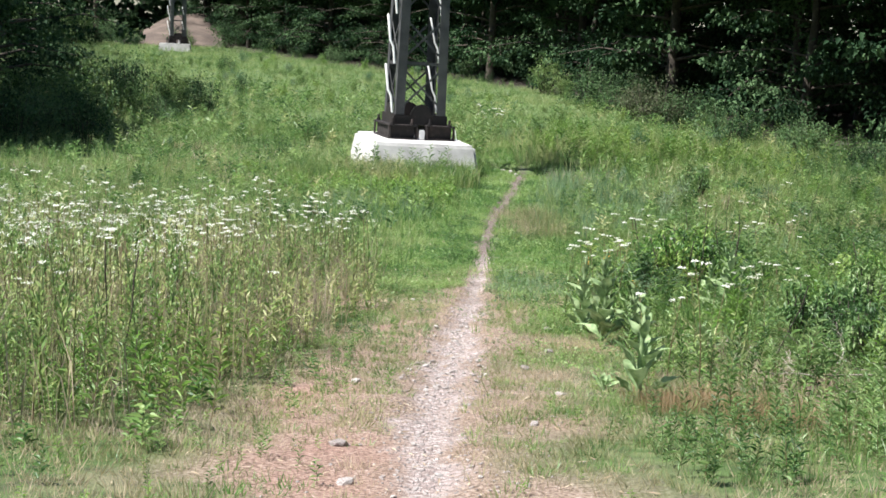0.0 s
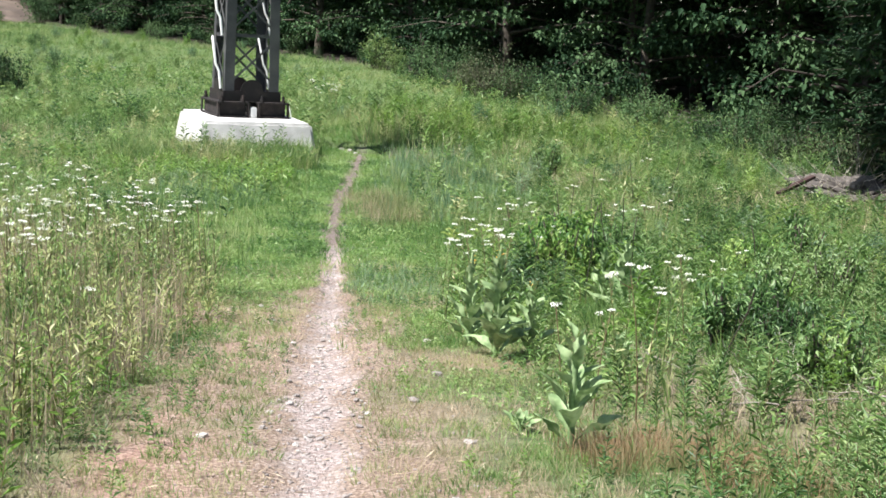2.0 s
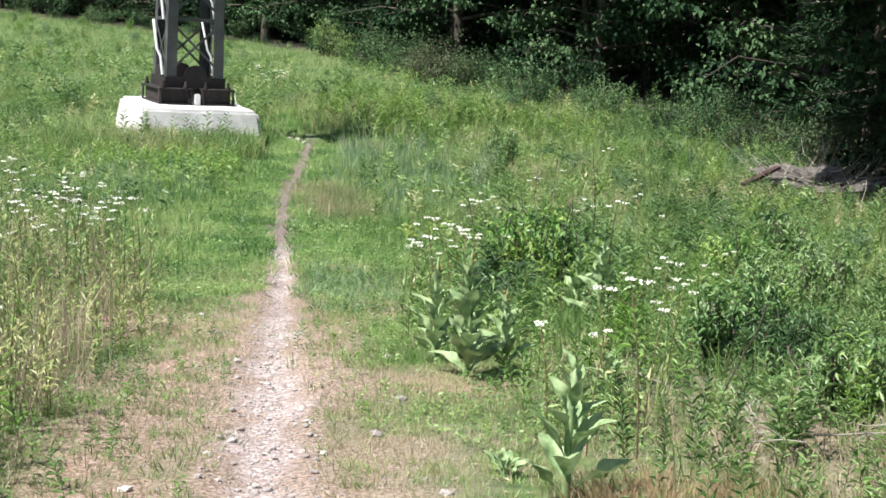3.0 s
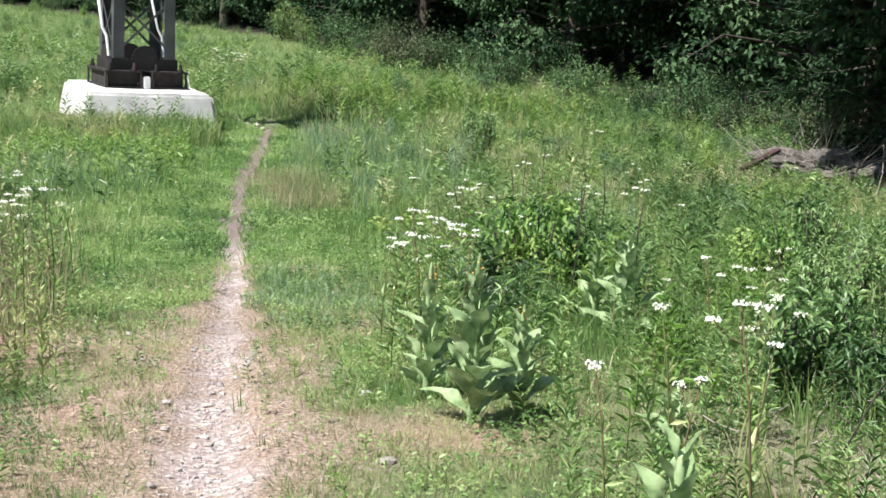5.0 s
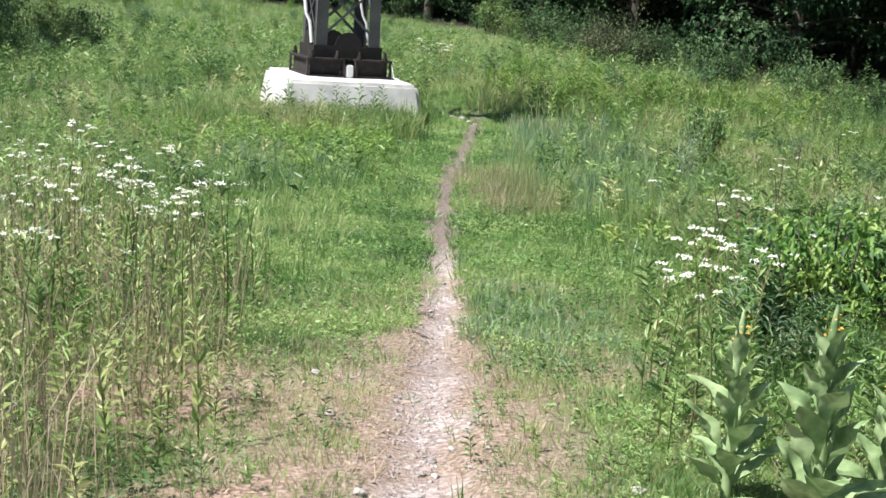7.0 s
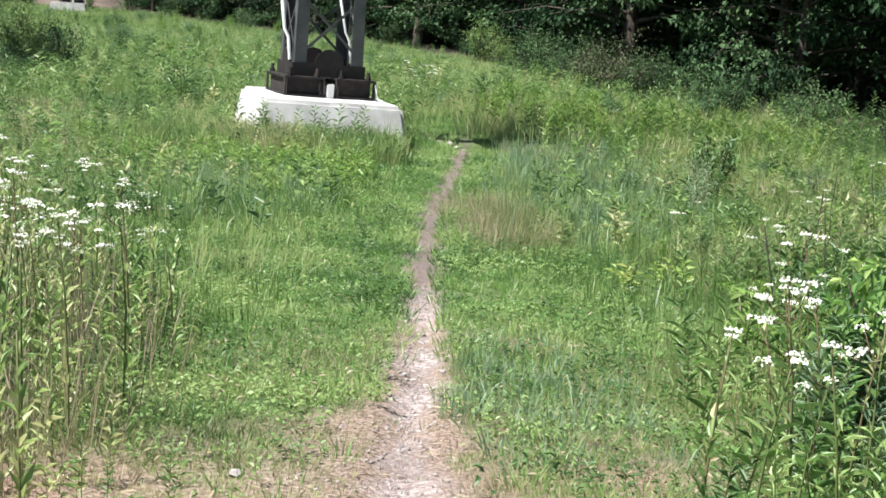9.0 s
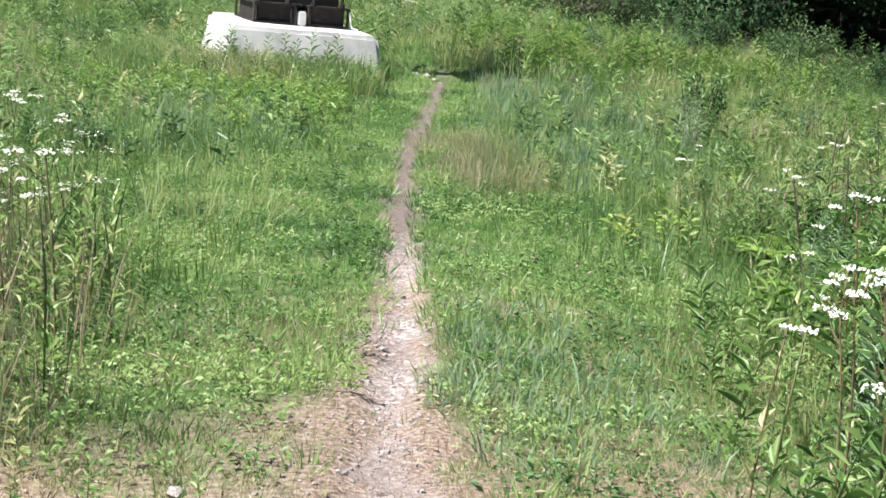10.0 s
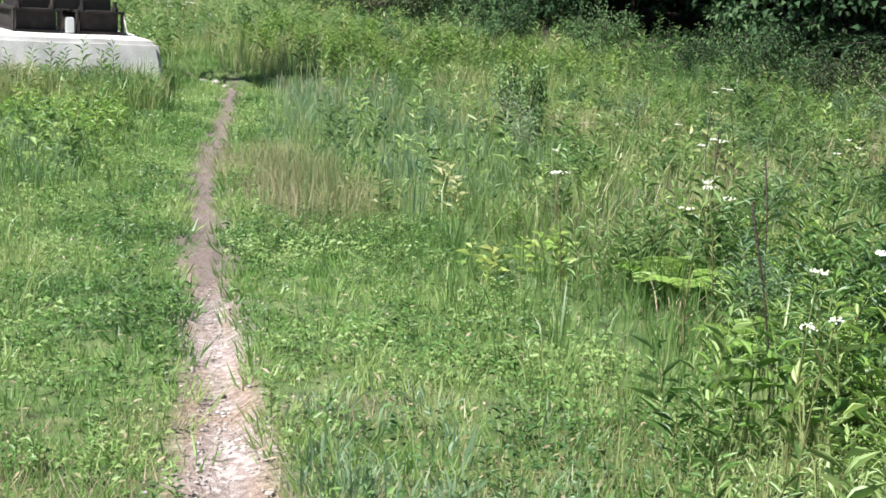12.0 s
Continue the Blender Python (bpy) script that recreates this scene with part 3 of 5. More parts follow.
# ---- trees and shrubs ----
def sprays(b, tips, per, size, leaf, wide, m=0, flat=0.45):
    """Leaf clumps at branch tips, layered and uneven."""
    tips = np.asarray(tips)
    n = len(tips) * per
    c = np.repeat(tips, per, 0)
    r = rng.normal(0, 1, (n, 3)) * [1, 1, flat] * (np.repeat(rng.uniform(0.6, 1.3, len(tips)), per) * size)[:, None]
    a = np.stack([r[:, 0], r[:, 1], r[:, 2] - 0.25], -1) + rng.normal(0, 0.4, (n, 3))
    a /= np.linalg.norm(a, axis=1)[:, None] + 1e-9
    l = leaf * rng.uniform(0.6, 1.35, n)
    leaves(b, c + r, a, l, l * wide, m)

def make_tree(height, spread, low, n_limbs, per, leaf, mat, trunk_r):
    """Boughs carry dense separate leaf clumps with dark gaps between; more of them low down, where the edge is seen."""
    ob = new("tree")
    wood, crown = Bundle(), Bundle()
    low_tips, high_tips = [], []
    zs = np.linspace(-0.3, height * 0.9, 9)
    wob = np.cumsum(rng.normal(0, 0.05, (9, 2)), 0) * height / 14
    spine = np.column_stack([wob, zs])
    wood.tube(spine, trunk_r * np.linspace(1.15, 0.15, 9), 9)
    for k in range(n_limbs):
        h = low + (height * 0.93 - low) * ((k + rng.rand()) / n_limbs) ** 1.9
        base = np.array([np.interp(h, zs, spine[:, i]) for i in range(3)])
        f = (h - low) / (height - low)
        reach = spread * (1.0 - 0.75 * f ** 1.6) * rng.uniform(0.6, 1.2)
        a = k * 2.4 + rng.rand() * 0.9
        d = np.array([math.cos(a), math.sin(a), 0])
        pts = [base + d * reach * u + np.array([0, 0, reach * (0.32 * u - 0.34 * u * u)]) + rng.normal(0, 0.05, 3) * reach * u for u in (0, 0.35, 0.7, 1.0)]
        wood.tube(pts, trunk_r * 0.32 * (1 - 0.6 * f) * np.array([1, 0.7, 0.4, 0.15]), 5)
        for u in (0.5, 0.68, 0.86, 1.02):
            p = base + (pts[3] - base) * u + rng.normal(0, 0.09, 3) * reach * np.array([1, 1, 0.45])
            (low_tips if h < 6.5 else high_tips).append(p)
    sprays(crown, low_tips, per, spread * 0.082, leaf, 0.62, flat=0.5)
    sprays(crown, high_tips, 12, spread * 0.13, leaf * 2.0, 0.7, flat=0.4)
    part("trunk", wood.mesh("trunk", [M_BARK]), None, ob, "dark rough bark trunk and limbs")
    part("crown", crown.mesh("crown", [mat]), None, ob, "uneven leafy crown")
    return ob

def make_pine(height, spread, low):
    ob = new("pine_tree")
    wood, crown = Bundle(), Bundle()
    wood.tube([(0, 0, -0.3), (0.05, 0, height * 0.4), (0, 0.05, height)], [0.2, 0.14, 0.03], 8)
    for h in np.arange(low, height, 0.42):
        f = (h - low) / (height - low)
        for k in range(5):
            a = rng.rand() * 6.28
            reach = spread * (1 - 0.85 * f) * rng.uniform(0.7, 1.1)
            d = np.array([math.cos(a), math.sin(a), -0.1])
            p0 = np.array([0, 0, h])
            wood.tube([p0, p0 + d * reach * 0.5, p0 + d * reach], [0.03, 0.02, 0.006], 4)
            n = int(95 * reach / spread) + 20
            u = rng.uniform(0.25, 1.0, n)
            at = p0 + d * reach * u[:, None] + rng.normal(0, 0.10, (n, 3)) * [1, 1, 0.4] * (0.6 + u[:, None])
            al = d + rng.normal(0, 0.5, (n, 3)); al /= np.linalg.norm(al, axis=1)[:, None]
            leaves(crown, at, al, rng.uniform(0.16, 0.32, n), np.full(n, 0.045), droop=0.15)
    part("trunk", wood.mesh("trunk", [M_BARK]), None, ob, "straight dark trunk")
    part("crown", crown.mesh("crown", [M_NEEDLE]), None, ob, "soft dark green needle boughs")
    return ob

def make_shrub(height, spread, n_stems, per, leaf, mat, wide=0.55):
    ob = new("shrub")
    wood, crown, tips = Bundle(), Bundle(), []
    for k in range(n_stems):
        a, r = rng.rand() * 6.28, spread * math.sqrt(rng.rand())
        h = height * rng.uniform(0.55, 1.0) * (1 - 0.35 * (r / spread) ** 2)
        p0 = np.array([math.cos(a) * r * 0.35, math.sin(a) * r * 0.35, -0.1])
        p1 = np.array([math.cos(a) * r, math.sin(a) * r, h])
        pm = (p0 + p1) / 2 + rng.normal(0, 0.06, 3) * spread
        wood.tube([p0, pm, p1], [0.022, 0.014, 0.005], 4)
        for u in (0.35, 0.6, 0.8, 1.0):
            tips.append(p0 + (p1 - p0) * u + rng.normal(0, 0.09, 3) * spread)
    sprays(crown, tips, per, spread * 0.17, leaf, wide, flat=0.6)
    part("branchwork", wood.mesh("branchwork", [M_BARK]), None, ob, "thin woody stems")
    part("foliage", crown.mesh("foliage", [mat]), None, ob)
    return ob

def plant_out(kinds, places, group, sink=0.05):
    """Sets copies of the kinds at places (x, y, size); the first of each kind is the original itself."""
    used = set()
    for i, (x, y, s) in enumerate(places):
        k = kinds[i % len(kinds)]
        m = pose(x, y, float(land(x, y)) - sink, 0, 0, (i * 97) % 360) @ Matrix.Diagonal((s, s, s, 1))
        if k not in used:
            used.add(k); k.matrix_basis = m
            ob = k
        else:
            ob = copy_thing(k, pose(0, 0, 0))
            ob.matrix_basis = m
        tagged(ob, group=group)

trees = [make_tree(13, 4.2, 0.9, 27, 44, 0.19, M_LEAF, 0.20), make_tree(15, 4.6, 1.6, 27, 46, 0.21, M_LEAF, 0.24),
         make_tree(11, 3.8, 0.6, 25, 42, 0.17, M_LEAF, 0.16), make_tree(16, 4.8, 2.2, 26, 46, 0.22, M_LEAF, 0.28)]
for o in trees:
    tagged(o, "dark green broadleaf tree at the edge of the woods", "tree")
edge = []
for i, y in enumerate(np.arange(18, 150, 4.1)):
    x = float(np.interp(y, EY, EX))
    edge.append((x + 4.6 + 1.5 * math.sin(i * 2.1), y + 0.8 * math.cos(i * 1.7), 0.85 + 0.3 * ((i * 37) % 10) / 10))
for i, y in enumerate(np.arange(20, 150, 8.5)):
    x = float(np.interp(y, EY, EX))
    edge.append((x + 9.0 + 1.5 * math.sin(i * 1.3), y + 1.5, 1.0 + 0.25 * ((i * 53) % 10) / 10))
left_wood = [(-16.5, 47, 0.9), (-19, 54, 1.0), (-22, 64, 1.0), (-24, 50, 1.1), (-29, 74, 1.1), (-34, 86, 1.0), (-17.5, 40, 0.85), (-38, 100, 1.1), (-44, 118, 1.1), (-48, 132, 1.2), (-40, 150, 1.2), (-30, 153, 1.2), (-22, 155, 1.1)]
plant_out(trees, edge + left_wood, "woods round the clearing")

pine = tagged(make_pine(11, 2.8, 1.2), "dark pine tree with drooping soft boughs", "pine tree")
plant_out([pine], [(15.2, 31.4, 1.0), (14.6, 26.4, 1.0), (16.8, 35.0, 1.05), (14.2, 22.6, 1.1), (13.2, 19.4, 1.0), (16.6, 28.6, 1.1)], "pines by the brush heap")

shrubs = [make_shrub(2.2, 1.3, 18, 21, 0.11, M_LEAF2), make_shrub(1.3, 1.1, 16, 20, 0.09, M_LEAF2), make_shrub(2.7, 1.4, 20, 21, 0.12, M_LEAF2)]
for o in shrubs:
    tagged(o, "leafy green shrub at the foot of the woods", "shrub")
low = []
for i, y in enumerate(np.arange(30, 120, 4.2)):
    x = float(np.interp(y, EY, EX))
    low.append((x + 1.9 + 1.0 * math.sin(i * 2.7), y + 0.9 * math.cos(i * 3.1), 0.45 + 0.5 * ((i * 41) % 10) / 10))
low += [(8.1, 60.5, 1.05), (7.4, 63.5, 0.9), (10.3, 46.5, 0.85), (11.2, 47.6, 0.8), (9.6, 52.5, 0.7), (12.4, 43.4, 0.75), (14.0, 40.6, 0.6), (15.0, 41.5, 0.65), (12.9, 38.6, 0.55), (13.6, 34.9, 0.85), (13.0, 36.4, 0.6), (14.3, 33.0, 0.7), (13.9, 31.6, 0.75)]
thicket = [(-10.4, 38, 0.75), (-11.4, 39.5, 0.85), (-12.6, 38.2, 0.9), (-11.8, 42, 0.85), (-9.9, 45.5, 0.7), (-10.3, 48, 0.75), (-9.2, 50.3, 0.65), (-12.8, 46, 0.9), (-13.6, 37, 0.95), (-14.9, 36.5, 1.0), (-9.9, 51.5, 0.85), (-11.2, 52, 0.9), (-12.6, 50.5, 0.9), (-14.2, 49, 0.8), (-12.5, 44, 0.7), (-13.5, 41.5, 0.85), (-14.8, 44.5, 0.9), (-16.0, 52, 0.95), (-15, 39, 0.8), (-11.5, 47.5, 0.55), (-13.5, 56, 0.85), (-17.5, 60, 0.9), (-20, 68, 0.95), (-10.5, 50.3, 0.6), (-15.5, 47, 0.75)]
far_thicket = [(-35.2, 131, 1.5), (-38, 133, 1.9), (-41, 130, 2.0), (-34, 136, 1.3), (-24.5, 80, 1.0), (-29, 92, 1.2), (-33, 100, 1.4), (-36, 108, 1.5), (-27, 86, 1.0), (-37, 122, 1.6), (-16, 120, 0.6), (-9.5, 62, 0.4), (-14, 84, 0.5), (-31, 128, 1.3), (-22, 134, 1.2), (-28, 137, 1.1)]
plant_out(shrubs, low + thicket[::2] + thicket[1::4] + far_thicket, "shrubs along the clearing")

pale = tagged(make_shrub(2.4, 1.2, 18, 26, 0.12, M_PALEBUSH), "sunlit pale green shrub before the dark woods", "shrub")
plant_out([pale], [(5.9, 73.5, 0.95), (5.0, 99, 1.2), (6.8, 71.0, 0.6), (11.5, 49.0, 0.5), (-36.0, 128, 1.6), (-40, 127, 1.7), (-31.5, 133.5, 0.7), (-26, 133.8, 0.5), (-16.5, 124, 0.6)] + thicket[3::4], "pale shrubs along the clearing")
dull = tagged(make_shrub(2.0, 1.2, 20, 22, 0.10, M_BROWNBUSH), "dull brownish shrub before the dark woods", "shrub")
plant_out([dull], [(9.0, 53.2, 1.1), (8.7, 56.5, 1.0), (13.4, 33.6, 0.7), (14.0, 30.4, 0.9)], "brownish shrubs along the clearing")

# the deep woods behind the edge, and unseen canopy leaves added to shade them
def make_woods():
    b = Bundle()
    def layer(x, y, h, lo, hi):
        n = len(x)
        al = rng.normal(0, 1, (n, 3)); al[:, 2] *= 0.35; al /= np.linalg.norm(al, axis=1)[:, None]
        l = rng.uniform(lo, hi, n)
        leaves(b, np.stack([x, y, land(x, y) + h], -1), al, l, l * 0.75)
    n = 20000   # canopy over the wood on the one side
    y = 4 + 176 * rng.rand(n) ** 1.15
    layer(np.interp(y, EY, EX) + 3.0 + rng.rand(n) * 26, y, 6.0 + rng.rand(n) * 8, 1.0, 1.7)
    n = 14000    # unseen boughs out over the edge, added to shade its lower leaves
    y = 27 + 123 * rng.rand(n) ** 1.1
    layer(np.interp(y, EY, EX) - 0.6 + rng.rand(n) * 5.5, y, 5.6 + rng.rand(n) * 6, 0.5, 0.9)
    n = 5000    # more unseen leaves, thickly, to darken the corner by the brush heap
    y = 12 + 17 * rng.rand(n)
    layer(np.interp(y, EY, EX) - 3.2 + rng.rand(n) * 8, y, 6.0 + rng.rand(n) * 5, 0.7, 1.3)
    n = 9000    # and on the other
    y = 34 + 140 * rng.rand(n)
    layer(-17.0 - rng.rand(n) * 26 - np.clip(y - 45, 0, 100) * 0.27, y, 4.5 + rng.rand(n) * 9, 0.9, 1.6)
    n = 1600     # unseen leaves overhead that shade the dark end of the thicket
    layer(rng.uniform(-19, -14.4, n), rng.uniform(34, 43, n), 5.4 + rng.rand(n) * 3, 0.6, 1.1)
    n = 15000    # deep inside, low
    y = 8 + 170 * rng.rand(n)
    layer(np.interp(y, EY, EX) + 11 + rng.rand(n) * 16, y, rng.rand(n) * 11, 0.8, 1.4)
    n = 4000
    y = 45 + 120 * rng.rand(n)
    layer(-24 - rng.rand(n) * 22 - np.clip(y - 45, 0, 100) * 0.27, y, rng.rand(n) * 6, 0.6, 1.1)
    n = 13000    # across the far end
    layer(rng.uniform(-90, 30, n), rng.uniform(153, 172, n), rng.rand(n) * 18, 1.2, 2.0)
    return tagged(new("woods", b.mesh("woods", [M_LEAF])), "deep dark woods behind the clearing's edge, with unseen shading leaves overhead", "woods", kind="stuff")
make_woods()

# bare brown bank behind the far tower
bm = bmesh.new()
bmesh.ops.create_grid(bm, x_segments=40, y_segments=20, size=1)
for q in bm.verts:
    u, w = q.co.x, q.co.y
    x, y = -28.8 + u * 6.4, 141 + w * 8
    q.co = Vector((x, y, float(land(x, y)) - 0.3 + 3.6 * max(0, (1 - u * u)) * max(0, 0.5 + 0.5 * w) ** 0.8 + 0.25 * noise.noise(Vector((x * 0.6, y * 0.6, 0)))))
tagged(part("earth_bank", bm, M_BANK, smooth=True), "bare brown earth bank behind the distant tower", "earth bank", kind="structure")

# ---- grasses ----
def clear_of_footing(x, y):
    return ~((np.abs(x + 0.85) < 1.7) & (np.abs(y - 36.0) < 2.45))

def tuft(n, h, w, spread, lean, simple=False):
    b = Bundle()
    r = rng.rand(n) ** 0.5 * spread; a = rng.rand(n) * 6.28
    base = np.stack([np.cos(a) * r, np.sin(a) * r, np.full(n, -0.02)], -1)
    blades(b, base, h * rng.uniform(0.5, 1.15, n), np.full(n, w) * rng.uniform(0.7, 1.3, n), np.abs(rng.normal(lean, 0.25, n)), turn=a + rng.normal(0, 0.6, n), simple=simple)
    return b.arrays()

# short turf by the path, further on
turf = [tuft(22, 0.10, 0.0085, 0.085, 0.5, True) for _ in range(5)]
p = spots(11200, 11.5, 44, ([10, 20, 34], [-2.2, -2.4, -2.6]), ([10, 20, 34], [2.0, 2.6, 3.6]), lambda x, y: (path_off(x, y) > 0.01) * (1 - 0.97 * bareness(x, y)) * clear_of_footing(x, y), 1.15)
stamped("turf", turf, p, rng.uniform(0.6, 1.25, len(p)) * np.interp(p[:, 1], [10, 30], [0.9, 1.6]), [M_TURF], "short green turf beside the footpath", "grass")
def herb(n, r, leaf, h):
    b = Bundle()
    a = rng.rand(n) * 6.28; q = rng.rand(n) ** 0.5 * r
    at = np.stack([np.cos(a) * q, np.sin(a) * q, rng.uniform(0.3, 1, n) * h], -1)
    al = np.stack([np.cos(a), np.sin(a), rng.uniform(-0.1, 0.6, n)], -1) + rng.normal(0, 0.3, (n, 3)); al /= np.linalg.norm(al, axis=1)[:, None]
    l = leaf * rng.uniform(0.6, 1.3, n)
    leaves(b, at, al, l, l * 0.6)
    return b.arrays()
clover = [herb(15, 0.08, 0.026, 0.07) for _ in range(4)]
p = spots(7500, 9, 33, ([10, 20, 34], [-2.4, -2.4, -2.6]), ([10, 20, 34], [2.2, 2.6, 3.2]), lambda x, y: (path_off(x, y) > 0.03) * (1 - 0.9 * bareness(x, y)) * clear_of_footing(x, y) * (0.25 + 0.75 * (swirl(x, y, 1.3, 5.0) > 0.5)), 1.1)
p = p[:4800]
stamped("clover", clover, p, rng.uniform(0.6, 1.3, len(p)) * np.interp(p[:, 1], [10, 30], [0.9, 1.5]), [M_HERB], "low bright green clover and herbs in the turf", "ground cover")
# thin dry grass on the bare soil
dry = [tuft(13, 0.10, 0.006, 0.075, 0.6, True) for _ in range(5)]
p = spots(15500, 3.5, 17, ([3, 17], [-2.6, -2.4]), ([3, 17], [2.6, 2.4]), lambda x, y: np.clip((path_off(x, y) - 0.02) * 5, 0, 1) * (0.25 + 0.75 * swirl(x, y, 3.1, 6.0)) * (1 - 0.5 * bareness(x, y) ** 1.5) * (1 - 0.7 * red_soil(x, y)))
stamped("dry_grass", dry, p, rng.uniform(0.5, 1.3, len(p)), [M_DRY], "thin dry yellowish grass on reddish soil", "grass")
p = spots(4900, 3.5, 17, ([3, 17], [-2.6, -2.8]), ([3, 17], [2.6, 2.8]), lambda x, y: np.clip((path_off(x, y) - 0.12) * 3, 0, 1) * np.clip((swirl(x, y, 2.6, 2.0) - 0.32) * 3.5, 0.12, 1) * (1 - 0.45 * bareness(x, y)))
stamped("green_grass", turf, p, rng.uniform(0.4, 0.95, len(p)), [M_TURF], "small green grass tufts on the path's verge", "grass")
# tall meadow grass
mead = [tuft(11, 0.42, 0.009, 0.13, 0.28) for _ in range(6)]
def meadow_keep(x, y):
    return np.clip((path_off(x, y) - np.interp(y, [5, 13, 18, 26, 36], [1.5, 1.2, 0.75, 0.3, 0.2]) - np.where(x < 0, np.interp(y, [8, 10, 14.5, 17], [0.3, 1.0, 1.0, 0.0]), 0)) * 1.6, 0, 1) * (1 - 0.8 * bareness(x, y)) * clear_of_footing(x, y) * np.clip(0.62 + 0.5 * swirl(x, y, 0.8, 3.0), 0, 1)
p = spots(15500, 4, 46, LEFT, RIGHT, lambda x, y: meadow_keep(x, y) * np.where(x > 0, np.interp(y, [5, 9, 13, 20], [0.25, 0.45, 0.6, 1.0]), np.interp(y, [5, 9, 13], [0.1, 0.3, 1.0])), 1.1)
stamped("meadow_grass", mead, p, (0.45 + 0.8 * rng.rand(len(p)) ** 1.6) * np.interp(p[:, 1], [5, 13, 22, 45], [0.7, 0.65, 0.85, 1.15]), [M_MEADOW], "tall green meadow grass", "grass")
p = spots(3000, 12.5, 26, 1.3, ([12.5, 26], [4.6, 6.5]), lambda x, y: (path_off(x, y) > 0.8) * 0.9)
stamped("rough_grass", mead, p, rng.uniform(0.45, 0.8, len(p)) * np.clip((p[:, 0] - np.interp(p[:, 1], [12, 17, 26], [0.9, 1.2, 1.9])) * 0.55, 0.2, 0.95), [M_MEADOW], "rough green grass beside the path", "grass")
n = 6500
x, y = rng.uniform(-24, 17, n), rng.uniform(-14, 45, n)
ok = (path_off(x, y) > 1.6) & ((x < np.interp(y, *LEFT) + 0.6) | (x > np.interp(y, *RIGHT) - 0.6)) & (x < np.interp(y, EY, EX))
x, y = x[ok], y[ok]
stamped("outer_meadow", [tuft(16, 0.5, 0.03, 0.38, 0.4, True) for _ in range(4)], np.stack([x, y, land(x, y)], -1), rng.uniform(0.6, 1.2, len(x)), [M_MEADOW], "rough meadow grass round the clearing", "grass")
far = [tuft(20, 0.6, 0.026, 0.36, 0.28, True) for _ in range(5)]
p = spots(9500, 42, 135, LEFT, RIGHT, lambda x, y: 0.4 + 0.6 * swirl(x, y, 0.3, 1.0), 1.35)
stamped("far_meadow_grass", far, p, rng.uniform(0.5, 1.1, len(p)) * np.interp(p[:, 1], [42, 60, 130], [0.95, 0.75, 0.7]), [M_MEADOW], "rank meadow grass up the clearing", "grass")
# bluish grass patch
def blue_keep(x, y):
    return (np.exp(-(((x - 4.0) / 1.9) ** 2 + ((y - 31) / 4.2) ** 2)) + 0.7 * np.exp(-(((x + 1.4) / 1.3) ** 2 + ((y - 27) / 4.0) ** 2)) + 0.5 * np.exp(-(((x - 3.2) / 1.3) ** 2 + ((y - 24) / 3.0) ** 2))) > 0.12 + 0.75 * rng.rand(len(x))
p = spots(4600, 18, 38, -4.0, 8.0, lambda x, y: blue_keep(x, y) * (path_off(x, y) > 0.5) * clear_of_footing(x, y))
stamped("blue_grass", [tuft(10, 0.46, 0.009, 0.14, 0.28) for _ in range(4)], p, rng.uniform(0.6, 1.1, len(p)), [M_BLUE], "bluish green tall grass patch", "grass")

# ---- weeds ----
def weed(h, n, leaf, wide, up, curve=0.06, top=False):
    """An upright weed: a stem with leaves in a rising spiral. Materials: 0 leaf, 1 stem."""
    b = Bundle()
    d = rng.rand() * 6.28
    bend = np.array([math.cos(d), math.sin(d), 0]) * h * curve
    blades(b, np.zeros((1, 3)), np.array([h]), np.array([0.009]), np.array([curve]), 1, turn=np.array([d]))
    u = np.linspace(0.12, 1.0, n)
    a = np.arange(n) * 2.4 + rng.rand(n) * 0.7
    at = np.outer(u, [0, 0, h * 0.98]) + np.outer(u ** 2, bend)
    rise = up + 0.5 * u * (1 if top else 0.3)
    al = np.stack([np.cos(a), np.sin(a), rise], -1) + rng.normal(0, 0.15, (n, 3)); al /= np.linalg.norm(al, axis=1)[:, None]
    l = leaf * (0.55 + 0.9 * np.sin(np.pi * (0.15 + 0.75 * u))) * rng.uniform(0.75, 1.2, n)
    leaves(b, at, al, l, l * wide, 0, 0.15, 0.35)
    return b.arrays()

slim = [weed(0.50, 22, 0.066, 0.16, 0.9) for _ in range(4)]
broad = [weed(0.36, 15, 0.075, 0.28, 0.75) for _ in range(4)]
tallw = [weed(0.75, 22, 0.105, 0.16, 0.9) for _ in range(4)]

def weedy(x, y):
    """Leafy weeds near the start and by the woods; grass between."""
    return np.clip(np.interp(y, [8.5, 10, 12.5, 16.5], [0.5, 0.8, 0.7, 0.12]) + np.clip((x - np.interp(y, [14, 24, 34], [3.4, 6.4, 8.0])) * 0.35, 0, 0.5), 0, 1)
def right_keep(x, y):
    return np.clip((x - np.interp(y, [4, 9, 13, 17, 24, 34], [1.9, 2.0, 2.2, 2.5, 3.2, 5.0])) * 1.2, 0, 1) * (1 - 0.93 * bareness(x, y))
p = spots(5200, 5, 40, 1.5, RIGHT, lambda x, y: right_keep(x, y) * (0.35 + 0.65 * swirl(x, y, 0.9, 8.0)), 1.15)
p = p[rng.rand(len(p)) < weedy(p[:, 0], p[:, 1])]
stamped("slender_weeds", slim, p, rng.uniform(0.55, 1.05, len(p)) * np.interp(p[:, 1], [5, 40], [0.8, 1.3]), [M_WEED, M_STEM], "slender leafy green weeds in the rough meadow", "weeds")
p = spots(2600, 5, 40, 1.5, RIGHT, lambda x, y: right_keep(x, y) * (0.2 + 0.8 * (swirl(x, y, 1.1, 1.5) > 0.5)), 1.15)
